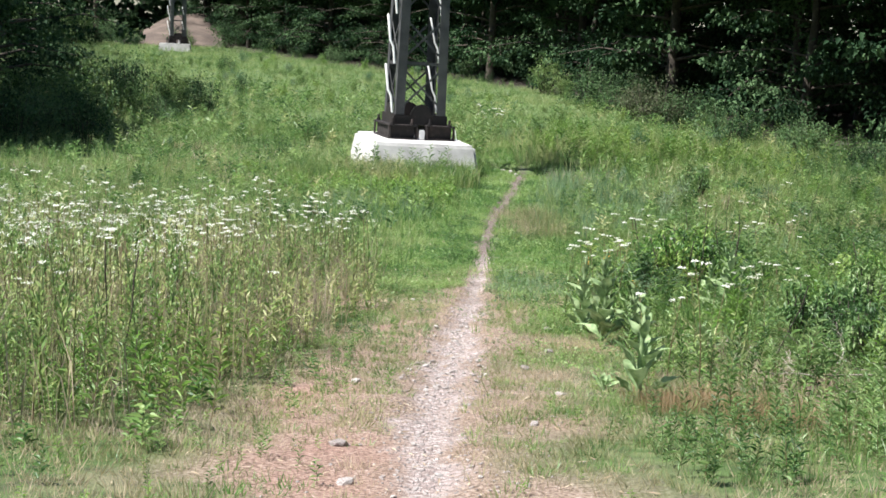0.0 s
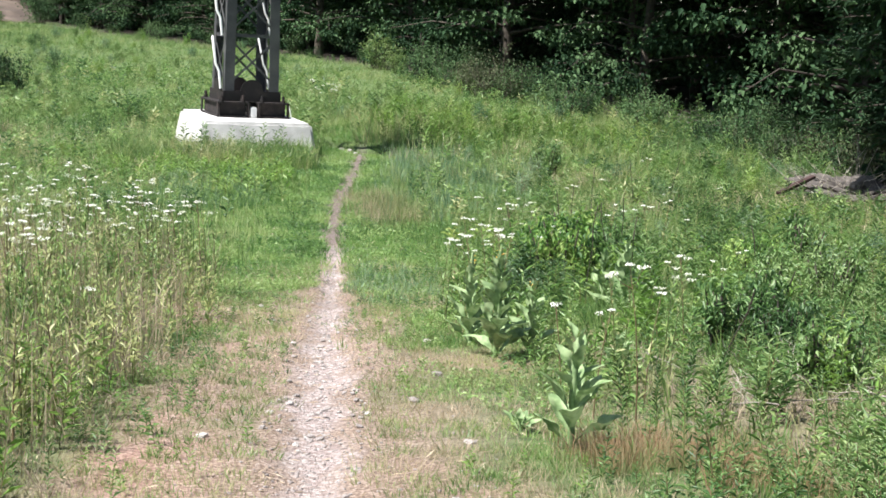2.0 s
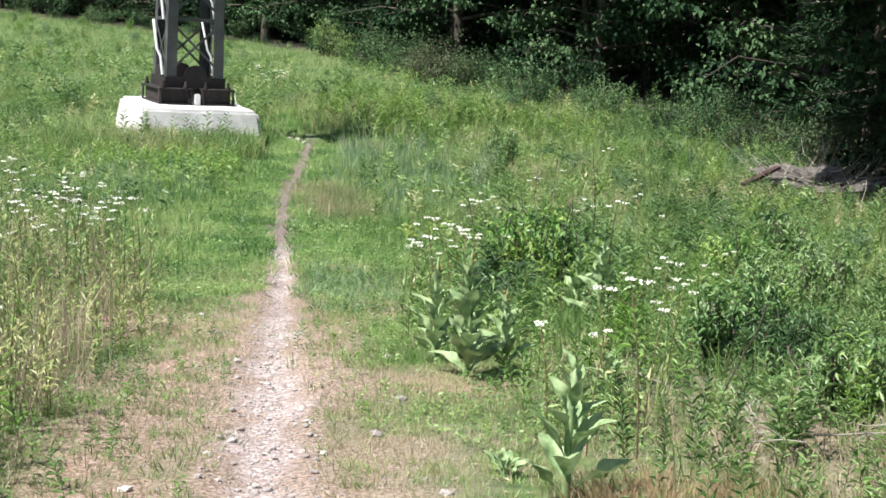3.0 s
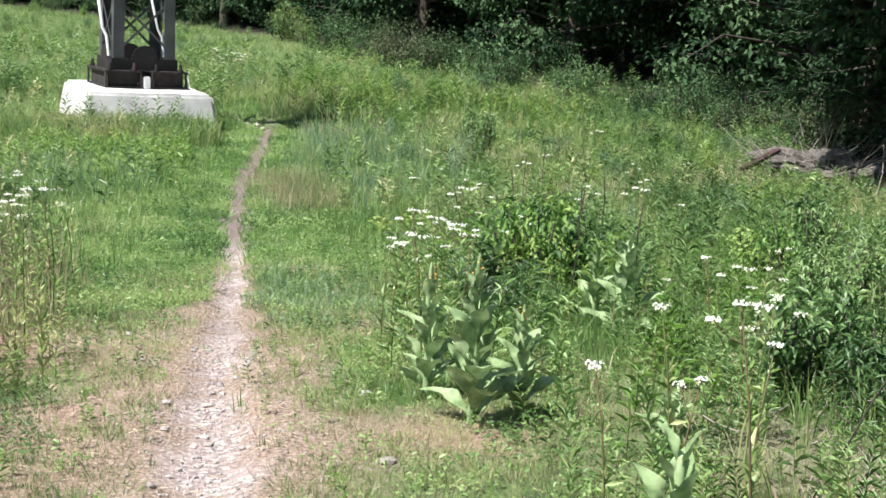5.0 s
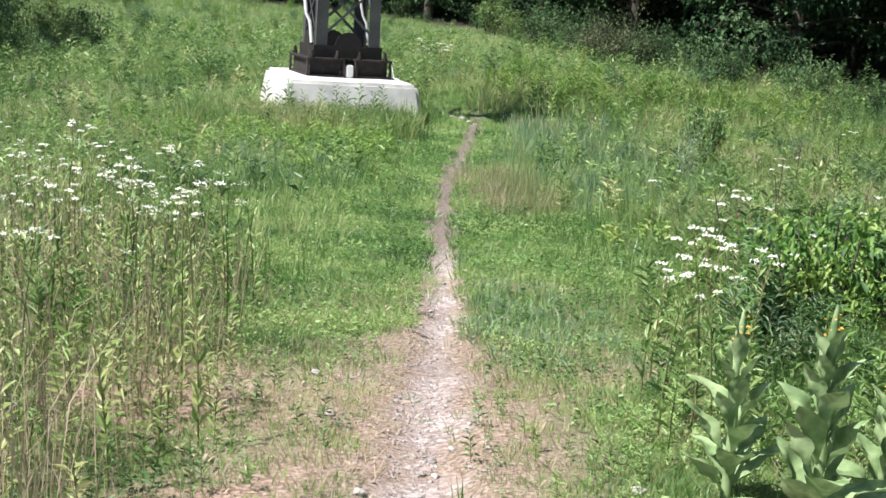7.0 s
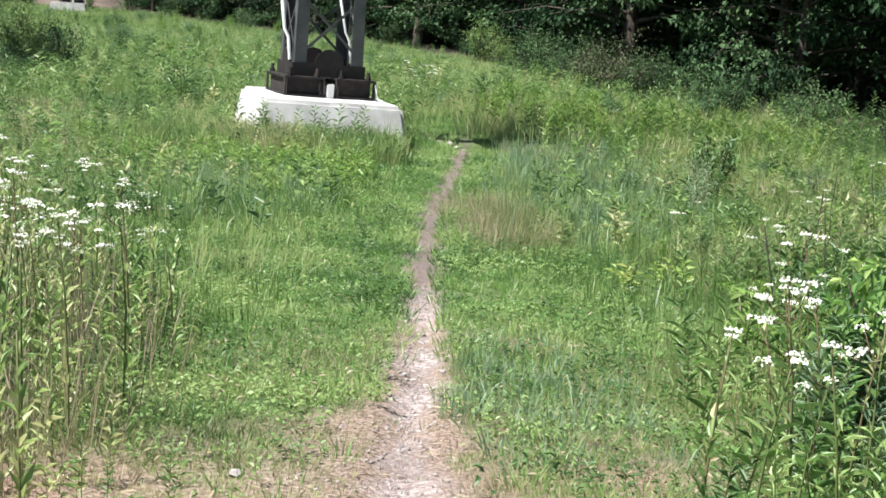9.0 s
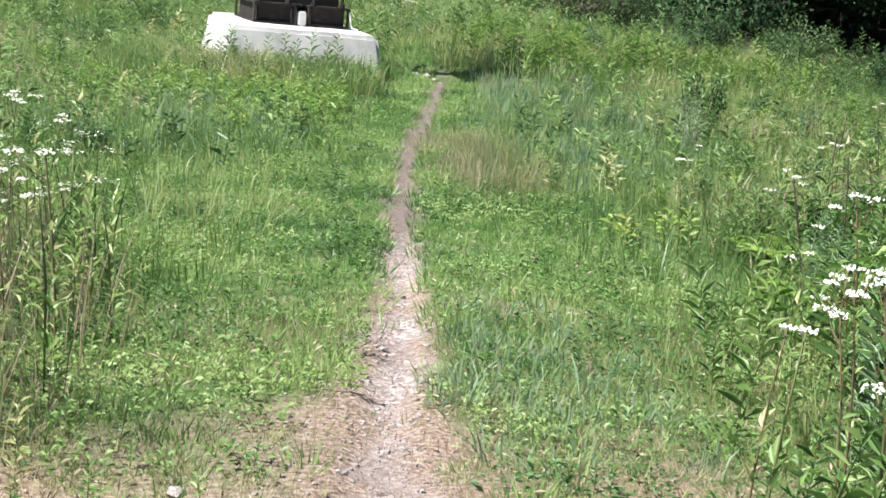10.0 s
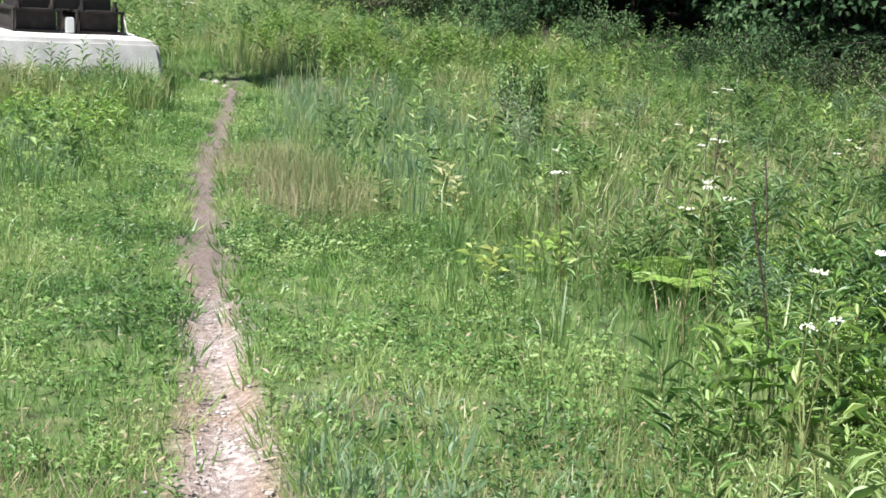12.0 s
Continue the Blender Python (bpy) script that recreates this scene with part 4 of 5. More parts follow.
p = p[rng.rand(len(p)) < weedy(p[:, 0], p[:, 1])]
stamped("broad_weeds", broad, p, rng.uniform(0.5, 1.1, len(p)) * np.interp(p[:, 1], [5, 40], [0.8, 1.3]), [M_WEED, M_STEM], "broad-leaved bright green weeds", "weeds")
p = spots(1500, 13, 38, 2.0, RIGHT, lambda x, y: right_keep(x, y) * (swirl(x, y, 0.8, 4.5) > 0.56), 1.0)
p = p[rng.rand(len(p)) < 0.35 + 0.65 * weedy(p[:, 0], p[:, 1])]
stamped("lime_weeds", broad, p, rng.uniform(0.5, 1.0, len(p)) * np.interp(p[:, 1], [5, 40], [0.9, 1.4]), [M_LIME, M_STEM], "yellow-green young weeds", "weeds")
def stand_gap(x, y):
    return np.clip((path_off(x, y) - np.interp(y, [14, 18, 26], [1.6, 1.3, 0.8])) * 1.2, 0, 1)
hay = [tuft(9, 0.44, 0.0085, 0.12, 0.2) for _ in range(5)]
p = spots(9400, 9.5, 36, 1.4, RIGHT, lambda x, y: right_keep(x, y) * (1.08 - weedy(x, y)) * (0.35 + 0.65 * swirl(x, y, 1.0, 6.1)), 1.0)
stamped("hay_grass", hay, p, rng.uniform(0.5, 1.15, len(p)) * np.interp(p[:, 1], [9, 14, 34], [0.75, 0.85, 1.2]), [M_PALE], "pale yellow-green seeding grass in the meadow", "grass")
p = spots(3400, 14, 34, LEFT, -1.3, lambda x, y: stand_gap(x, y) * clear_of_footing(x, y) * (0.25 + 0.75 * swirl(x, y, 1.0, 2.2)), 0.9)
stamped("seeding_hay", hay, p, rng.uniform(0.45, 1.0, len(p)) * np.interp(p[:, 1], [14, 34], [0.85, 1.2]), [M_PALE], "yellow-green seeding grass round the flower stand", "grass")
lance = [weed(0.42, 14, 0.085, 0.18, 0.8) for _ in range(4)]
p = np.concatenate([spots(16, 15.6, 16.7, 2.35, 2.95), spots(5, 9.9, 11.3, 2.1, 2.9), spots(24, 9, 15, 2.6, 5.0), spots(22, 14.3, 15.8, 2.9, 4.0)])
stamped("lance_weeds", lance, p, rng.uniform(0.7, 1.1, len(p)), [M_LIME, M_STEM], "bright weeds with long narrow leaves", "weeds")
brown = [tuft(12, 0.22, 0.008, 0.16, 0.8) for _ in range(4)]
p = np.concatenate([spots(130, 6.8, 9.4, 2.3, 3.6), spots(260, 28.5, 31.2, 5.9, 8.3), spots(1900, 9, 36, 2.2, RIGHT, lambda x, y: right_keep(x, y) * (swirl(x, y, 1.5, 11.0) > 0.58)), spots(700, 26, 40, -9, -2.0, lambda x, y: (swirl(x, y, 0.9, 12.5) > 0.62) * clear_of_footing(x, y))])
stamped("dead_grass", brown, p, rng.uniform(0.6, 1.2, len(p)) * np.interp(p[:, 1], [9, 36], [0.8, 1.5]), [M_DRY], "matted brown dead grass in the meadow", "grass")
p = spots(16, 32.9, 33.5, -2.5, 0.4)
stamped("spire_weeds", tallw, p, rng.uniform(0.9, 1.25, len(p)), [M_WEED, M_STEM], "tall single weeds before the concrete footing", "weeds", 0.05)
# left meadow behind the flower stand, and round the footing
p = spots(2600, 15, 44, LEFT, -0.6, lambda x, y: clear_of_footing(x, y) * np.clip((-0.9 - x + 0.0 * y) * 0.8, 0, 1) * (0.3 + 0.7 * swirl(x, y, 0.7, 3.3)), 0.9)
stamped("meadow_weeds", slim + broad, p, rng.uniform(0.5, 1.1, len(p)) * np.interp(p[:, 1], [15, 44], [0.8, 1.3]), [M_WEED, M_STEM], "mixed green weeds in the meadow", "weeds")
p = spots(400, 31.2, 33.7, -3.4, 0.9)
stamped("footing_weeds", tallw, p, rng.uniform(0.35, 0.75, len(p)), [M_WEED, M_STEM], "tall weeds in front of the concrete footing", "weeds")
p = spots(820, 31.0, 33.8, -3.6, 0.9)
stamped("footing_grass", mead, p, rng.uniform(0.9, 1.7, len(p)), [M_PALE], "tall pale grass in front of the concrete footing", "grass")
p = spots(1300, 36.5, 47, 2.6, 10.5, lambda x, y: np.clip((x - 2.6) * 0.45, 0, 1) * np.clip((5.0 + (47 - y) * 0.75 - x) * 0.5, 0, 1) * (0.2 + 0.8 * swirl(x, y, 1.2, 3.7)))
p2 = spots(900, 36, 47, 2.4, 10.5)
stamped("bank_grass", hay, p2, rng.uniform(0.9, 1.7, len(p2)), [M_PALE], "tall yellow-green grass below the woods", "grass")
p3 = spots(900, 30, 66, (EY, [e - 1.4 for e in EX]), (EY, [e + 2.4 for e in EX]), lambda x, y: 0.35 + 0.65 * swirl(x, y, 1.3, 2.9))
stamped("edge_weeds", tallw + broad, p3, rng.uniform(0.6, 1.35, len(p3)), [M_WEED, M_STEM], "tall weeds along the foot of the woods", "weeds")
stamped("bank_weeds", tallw, p, 0.35 + 0.85 * rng.rand(len(p)), [M_LIME, M_STEM], "bright tall weeds below the woods", "weeds")
p = spots(4200, 40, 125, LEFT, RIGHT, lambda x, y: 0.25 + 0.75 * (swirl(x, y, 0.33, 2.0) > 0.5), 1.4)
stamped("far_weeds", [weed(0.9, 11, 0.22, 0.17, 1.0) for _ in range(3)], p, rng.uniform(0.5, 1.1, len(p)) * np.interp(p[:, 1], [40, 60, 120], [0.85, 0.6, 0.55]), [M_WEED, M_STEM], "rank weeds up the clearing", "weeds")
p = spots(700, 25.5, 33, -4.6, 0.4, lambda x, y: (swirl(x, y, 0.9, 7.7) > 0.5) * 1.0)
stamped("yellow_weeds", broad, p, rng.uniform(0.7, 1.25, len(p)), [M_LIME, M_STEM], "yellow-green weeds before the footing", "weeds")
p = spots(9, 19.3, 19.9, 2.35, 3.4)
stamped("pale_weeds", [weed(0.34, 9, 0.11, 0.42, 0.45) for _ in range(3)], p, rng.uniform(0.6, 0.85, len(p)), [M_GOLD, M_STEM], "patch of pale yellow-green leaves", "weeds")
# little weeds all through the turf
p = spots(2600, 11, 30, ([11, 30], [-2.4, -3.2]), ([11, 30], [2.6, 4.0]), lambda x, y: (path_off(x, y) > 0.06) * (1 - 0.6 * bareness(x, y)) * (0.35 + 0.65 * swirl(x, y, 1.7, 9.0)), 1.2)
stamped("turf_weeds", broad, p, rng.uniform(0.18, 0.45, len(p)) * np.interp(p[:, 1], [11, 30], [0.9, 1.4]), [M_HERB, M_STEM], "little leafy weeds in the turf", "weeds")
p = spots(70, 12.2, 16.6, -2.6, -0.45, lambda x, y: 0.35 + 0.65 * (x < -0.9))
stamped("dock_weeds", tallw, p, rng.uniform(0.35, 0.7, len(p)), [M_YLEAF, M_STEM], "tall yellowing weeds with broad withered leaves", "weeds")
# coarse leafy weeds that break up the grass further off
coarse = [weed(0.55, 12, 0.14, 0.30, 0.7) for _ in range(4)]
def coarse_keep(x, y, shift):
    return np.clip((path_off(x, y) - 0.7) * 1.2, 0, 1) * clear_of_footing(x, y) * np.clip((swirl(x, y, 0.9, shift) - 0.42) * 5, 0.08, 1)
for name, mat, shift, n, label in (("coarse_weeds", M_HERB, 2.7, 1500, "coarse green weeds in the meadow"), ("coarse_dark_weeds", M_WEED, 5.9, 1100, "coarse dark green weeds in the meadow"), ("coarse_pale_weeds", M_PALE, 8.8, 1000, "coarse yellow-green weeds in the meadow")):
    p = spots(n, 22, 62, LEFT, RIGHT, lambda x, y: coarse_keep(x, y, shift), 1.3)
    stamped(name, coarse, p, rng.uniform(0.55, 1.1, len(p)) * np.interp(p[:, 1], [22, 60], [0.8, 1.3]), [mat, M_STEM], label, "weeds")
# dead bits in the turf
n = 2200
x, y = rng.uniform(-2.2, 2.8, n), 12 + 12 * rng.rand(n)
ok = path_off(x, y) > 0.05
x, y = x[ok], y[ok]
b = Bundle()
a = rng.rand(len(x)) * 6.28
l = rng.uniform(0.02, 0.055, len(x))
leaves(b, np.stack([x, y, land(x, y) + rng.uniform(0.01, 0.07, len(x))], -1), np.stack([np.cos(a), np.sin(a), rng.normal(0, 0.3, len(x))], -1), l, l * 0.22 + 0.004, 0, 0.1, 0.1)
tagged(new("dead_leaves", b.mesh("dead_leaves", [M_DRY])), "withered leaves and straw in the turf", "litter", kind="stuff")
# straw litter lying on the bare soil
n = 1900
x, y = rng.uniform(-1.8, 2.0, n), 4.4 + 10 * rng.rand(n)
ok = rng.rand(n) < 0.15 + 0.85 * bareness(x, y)
x, y = x[ok], y[ok]
b = Bundle()
a = rng.rand(len(x)) * 6.28
l = rng.uniform(0.02, 0.09, len(x))
leaves(b, np.stack([x, y, land(x, y) + 0.008], -1), np.stack([np.cos(a), np.sin(a), rng.normal(0, 0.12, len(x))], -1), l, l * 0.07 + 0.003, 0, 0.25, 0.02)
tagged(new("straw", b.mesh("straw", [M_STRAW])), "dry straw and leaf litter on the bare soil", "litter", kind="stuff")
p = np.concatenate([spots(1000, 19, 37, 2.6, RIGHT, lambda x, y: np.clip((swirl(x, y, 0.75, 9.4) - 0.55) * 6, 0, 1)), spots(900, 20, 36, LEFT, -1.6, lambda x, y: clear_of_footing(x, y) * np.clip((swirl(x, y, 0.8, 4.4) - 0.56) * 6, 0, 1))])
stamped("brown_seeding_grass", [tuft(10, 0.46, 0.006, 0.16, 0.25) for _ in range(4)], p, rng.uniform(0.6, 1.1, len(p)), [M_HUSK], "brown seeding grass in patches of the meadow", "grass")
p = np.concatenate([spots(260, 17, 37, 2.4, RIGHT, lambda x, y: np.clip((swirl(x, y, 1.1, 0.4) - 0.58) * 7, 0, 1)), spots(420, 19, 60, LEFT, -1.4, lambda x, y: clear_of_footing(x, y) * np.clip((swirl(x, y, 0.9, 1.4) - 0.56) * 7, 0, 1))])
stamped("dark_weeds", tallw + broad, p, rng.uniform(0.5, 0.95, len(p)), [M_WEED, M_STEM], "dark leafy weeds in patches of the meadow", "weeds")
# clumps of taller weeds that stand out of the rough meadow
def make_clump(mat, protos, n, r, lo, hi):
    ob = new("weed_clump")
    a, q = rng.rand(n) * 6.28, rng.rand(n) ** 0.5 * r
    at = np.stack([np.cos(a) * q, np.sin(a) * q, 0 * a], -1)
    size = rng.uniform(lo, hi, n) * (1.1 - 0.4 * q / r)
    b = Bundle()
    for i in range(n):
        v, f4, f3, m4, m3 = stamp(protos[i % len(protos)], at[i:i + 1], np.array([a[i] * 3]), size[i:i + 1], 0.16)
        b.add(v, f4, None, 1)
        b.t.append(f3 + b.n - len(v)); b.tm.append(m3)
    part("foliage", b.mesh("foliage", [mat, M_STEM]), None, ob)
    return tagged(ob, "clump of tall leafy weeds in the rough meadow", "weed clump")
clumps = [make_clump(M_WEED, tallw, 13, 0.2, 0.6, 0.95), make_clump(M_WEED, tallw, 11, 0.16, 0.6, 1.0), make_clump(M_LIME, slim, 14, 0.18, 0.8, 1.2), make_clump(M_BLUE, slim, 14, 0.2, 0.8, 1.3), make_clump(M_WEED, broad, 15, 0.2, 0.8, 1.3)]
cl = []
while len(cl) < 95:
    y = 7 + 26 * rng.rand()
    x = rng.uniform(1.9, float(np.interp(y, *RIGHT)) - 0.5)
    if float(right_keep(np.array([x]), np.array([y]))[0]) > 0.35:
        cl.append((x, y, rng.uniform(0.7, 1.15) * (0.8 if y < 12 else 1.0)))
while len(cl) < 150:
    y = 42 + 62 * rng.rand() ** 1.3
    x = rng.uniform(float(np.interp(y, *LEFT)) * 0.55, float(np.interp(y, *RIGHT)) - 1.5)
    cl.append((x, y, rng.uniform(0.9, 1.7)))
while len(cl) < 215:
    y = 19 + 20 * rng.rand()
    x = rng.uniform(float(np.interp(y, *LEFT)) * 0.7, -1.7) if len(cl) % 2 else rng.uniform(float(np.interp(y, [19, 34, 40], [2.8, 4.0, 5.0])), float(np.interp(y, *RIGHT)) - 1.0)
    if bool(clear_of_footing(np.array([x]), np.array([y]))[0]):
        cl.append((x, y, rng.uniform(0.45, 0.85)))
for k in range(46):
    y = 13.6 + 5.0 * rng.rand()
    cl.append((1.95 + (y - 13.6) * 0.28 + 1.7 * rng.rand() ** 1.2, y, rng.uniform(0.6, 1.0)))
for k in range(45):
    y = 40 + 55 * rng.rand() ** 1.2
    cl.append((rng.uniform(float(np.interp(y, *LEFT)) * 0.45, 1.0), y, rng.uniform(0.7, 1.3)))
plant_out(clumps, cl, "weed clumps in the meadow", 0.0)
# tan seeding grass by the path, rusty sorrel beside the near verge
tan_at = spots(620, 21, 27, 1.2, 2.7, lambda x, y: np.exp(-((x - 1.85) / 0.5) ** 2 - ((y - 24) / 2.2) ** 2))
stamped("seeding_grass", [tuft(14, 0.40, 0.004, 0.16, 0.4) for _ in range(3)], tan_at, rng.uniform(0.7, 1.1, len(tan_at)), [M_DRY], "pale tan seeding grass beside the path", "grass")
sedge_at = spots(300, 14.2, 17.2, 0.6, 1.9, lambda x, y: (path_off(x, y) > 0.06) * np.exp(-((x - 1.05) / 0.45) ** 2 - ((y - 15.6) / 1.0) ** 2))
stamped("sedge", [tuft(14, 0.16, 0.008, 0.09, 0.45) for _ in range(3)], sedge_at, rng.uniform(0.6, 1.1, len(sedge_at)), [M_BLUE], "low bluish-green sedge beside the path", "grass")
rust_at = spots(1700, 6.8, 9.2, 1.2, 3.0, lambda x, y: np.exp(-((x - 1.62) / 0.2) ** 2 - ((y - 8.1) / 0.35) ** 2) + 0.85 * np.exp(-((x - 2.1) / 0.3) ** 2 - ((y - 7.8) / 0.45) ** 2))
stamped("sorrel", [tuft(11, 0.25, 0.0045, 0.08, 0.35) for _ in range(3)], rust_at, rng.uniform(0.5, 0.95, len(rust_at)), [M_RUST], "rust-coloured seeding sorrel at the verge", "grass")
g_at = spots(170, 5.2, 8.4, 1.1, 3.2, lambda x, y: np.clip((x - 1.2) * 2, 0, 1) * (0.3 + 0.7 * (swirl(x, y, 2.0, 1.0) > 0.45)))
stamped("verge_grass", [tuft(12, 0.26, 0.007, 0.08, 0.45) for _ in range(3)], g_at, rng.uniform(0.3, 0.8, len(g_at)), [M_MEADOW], "green grass at the near verge", "grass")
p = spots(330, 5.5, 8.0, 0.95, 2.5, lambda x, y: np.clip((x - 0.95) * 2.2, 0, 1) * np.clip((8.1 - y) * 1.5, 0, 1) * (0.2 + 0.8 * (swirl(x, y, 2.3, 6.6) > 0.45)))
stamped("verge_herbs", slim + broad, p, rng.uniform(0.25, 0.62, len(p)), [M_WEED, M_STEM], "upright dark green weeds at the verge", "weeds")
p = np.concatenate([spots(300, 24.2, 28.8, 9.6, 12.6), spots(420, 18.5, 27.5, ([18.5, 27.5], [8.5, 11.2]), ([18.5, 27.5], [10.3, 12.8]))])
stamped("heap_grass", brown, p, rng.uniform(0.8, 1.7, len(p)), [M_STRAW], "bleached dead grass round the brush heap", "grass")
p = spots(340, 12.2, 33, ([12, 18, 25, 33], [0.1, 0.45, 0.85, 1.75]), ([12, 18, 25, 33], [0.55, 0.95, 1.4, 2.3]), lambda x, y: (path_off(x, y) < 0.02) * (0.25 + 0.75 * (swirl(x, y, 2.2, 4.1) > 0.5)))
stamped("path_tufts", turf, p, rng.uniform(0.25, 0.55, len(p)), [M_TURF], "sparse grass tufts in the footpath", "grass")
p = spots(620, 7.0, 12.2, 2.2, 4.6, lambda x, y: 0.3 + 0.7 * bareness(x, y))
stamped("weathered_grass", brown, p, rng.uniform(0.4, 0.9, len(p)), [M_HUSK], "grey-brown weathered dead grass among the sticks", "grass")
p = spots(270, 7.2, 12.2, 1.75, 4.6, lambda x, y: 0.3 + 0.7 * (swirl(x, y, 1.9, 3.3) > 0.42))
stamped("rough_weeds", slim + broad, p, rng.uniform(0.35, 0.8, len(p)), [M_HERB, M_STEM], "green weeds among the sticks and dead grass", "weeds")
p = spots(9, 8.1, 9.6, 1.5, 2.3)
stamped("plume_weeds", [weed(0.8, 60, 0.055, 0.12, 1.6, 0.14) for _ in range(3)], p, rng.uniform(0.5, 0.95, len(p)), [M_HERB, M_STEM], "tall feathery green weeds behind the mullein", "weeds")
p = spots(20, 5.7, 7.6, -2.4, -1.3)
stamped("corner_weeds", [weed(0.34, 14, 0.11, 0.36, 0.6) for _ in range(3)], p, rng.uniform(0.35, 0.65, len(p)), [M_HERB, M_STEM], "broad-leaved green weeds at the stand's foot", "weeds")
# small weeds on the bare soil
p = spots(5200, 6.5, 14.5, -2.0, 1.9, lambda x, y: np.clip((path_off(x, y) - 0.03) * 6, 0, 1) * (0.18 + 0.82 * (swirl(x, y, 3.4, 8.2) > 0.47)) * (1 - np.where(x < 0, 0.45, 0.2) * bareness(x, y)))
stamped("yellow_grass", turf, p, rng.uniform(0.3, 0.75, len(p)), [M_PALE], "short yellow-green grass on the trodden verge", "grass")
p = spots(150, 4.5, 13, -1.7, 1.9, lambda x, y: np.clip(path_off(x, y) * 3 - 0.2, 0, 1))
stamped("verge_weeds", broad, p, rng.uniform(0.15, 0.38, len(p)), [M_LIME, M_STEM], "small weeds on the bare verge", "weeds")

# ---- white-flowered yarrow ----
def make_yarrow(h, heads, leafy):
    ob = new("yarrow" if heads else "leafy_stem")
    b = Bundle()
    d = rng.rand() * 6.28
    tipx = np.array([math.cos(d), math.sin(d), 0]) * h * 0.10
    def spine(u):
        return np.array([0, 0, h * u]) + tipx * u * u
    b.tube([spine(u) for u in (-0.02, 0.3, 0.65, 1.0)], [0.006, 0.005, 0.004, 0.003], 4)
    ends = []
    for k in range(heads):
        a = k * 2.1 + rng.rand()
        u0 = 0.70 + 0.2 * rng.rand()
        e = spine(1.0 - 0.10 * k * rng.rand()) + np.array([math.cos(a), math.sin(a), 0]) * (0.10 if k else 0.0) * rng.uniform(0.6, 1.3)
        b.tube([spine(u0), (spine(u0) + e) / 2 + [0, 0, -0.015], e], [0.003, 0.003, 0.002], 3)
        ends.append(e)
    part("stem", b.mesh("stem", [M_STEM]), None, ob)
    b = Bundle()
    n = leafy
    u = rng.uniform(0.08, 0.88, n); a = np.arange(n) * 2.4
    at = np.array([spine(k) for k in u])
    al = np.stack([np.cos(a), np.sin(a), rng.uniform(0.8, 3.2, n)], -1) + rng.normal(0, 0.25, (n, 3)); al /= np.linalg.norm(al, axis=1)[:, None]
    l = rng.uniform(0.05, 0.095, n) * (1.15 - 0.5 * u)
    leaves(b, at, al, l, l * 0.3, 0, 0.3, 0.12)
    part("foliage", b.mesh("foliage", [M_YLEAF]), None, ob, "narrow yellowing leaves")
    for e in ends:
        b = Bundle()
        m = 20
        q = rng.rand(m) ** 0.5 * 0.038 * rng.uniform(0.7, 1.3); a = rng.rand(m) * 6.28
        for i in range(m):
            c = e + np.array([math.cos(a[i]) * q[i], math.sin(a[i]) * q[i], 0.014 - q[i] * 0.2 + rng.normal(0, 0.0035)])
            s = rng.uniform(0.004, 0.0072)
            ang = np.arange(5) * 1.2566 + rng.rand()
            ring = c + np.stack([np.cos(ang) * s, np.sin(ang) * s, rng.normal(0, 0.003, 5)], -1)
            b.add(np.concatenate([ring, [c + [0, 0, 0.006]]]), None, [[j, (j + 1) % 5, 5] for j in range(5)])
        part("flower_head", b.mesh("flower_head", [M_WHITE]), None, ob, "flat white flower head")
    return ob

yarrows = [make_yarrow(0.85, 2, 18), make_yarrow(0.95, 3, 20), make_yarrow(0.75, 1, 16), make_yarrow(0.88, 3, 19), make_yarrow(0.8, 2, 17)]
def stand_keep(x, y):
    edge_x = np.interp(y, [5.5, 6.6, 7.6, 8.6, 10, 13, 16, 17.5, 19, 22], [-1.75, -1.4, -1.15, -0.98, -0.88, -0.55, -0.5, -0.9, -1.6, -2.6])
    return np.clip((edge_x - x) * 2.5, 0, 1) * np.interp(y, [6, 9, 16, 21], [0.5, 1, 1, 0.5])
def near_first(p):
    return p[np.argsort(p[:, 1])]
st = spots(980, 5.8, 21, ([6, 21], [-3.0, -7.5]), -0.5, stand_keep, 0.95)
for o in yarrows:
    tagged(o, "tall yarrow with yellowing leaves and flat white flower heads", "wildflower", "yarrow stand in the meadow")
st = st[rng.permutation(len(st))]
leafy = [make_yarrow(0.78, 0, 34), make_yarrow(0.68, 0, 30), make_yarrow(0.85, 0, 36)]
for o in leafy:
    tagged(o, "tall leafy stem with yellowing withered leaves, not in flower", "weed", "leafy stems of the flower stand")
front = st[(st[:, 1] < 10.4) | ((st[:, 1] < 14) & (st[:, 0] > -1.9))][:200]
back = st[(st[:, 1] >= 10.4) & ((st[:, 1] >= 14) | (st[:, 0] <= -1.9))]
plant_out(leafy, [(x, y, s) for (x, y, _), s in zip(front[12:], 0.62 + 0.5 * rng.rand(len(front)))], "leafy stems of the flower stand", 0.0)
plant_out(yarrows, [(x, y, s) for (x, y, _), s in zip(np.concatenate([back[:170], front[:12]]), 0.6 + 0.5 * rng.rand(182))], "yarrow stand in the meadow", 0.0)
rest = np.concatenate([back[170:], spots(320, 10.5, 17, ([10, 17], [-4.6, -7.2]), ([10, 17], [-2.0, -2.9]))])
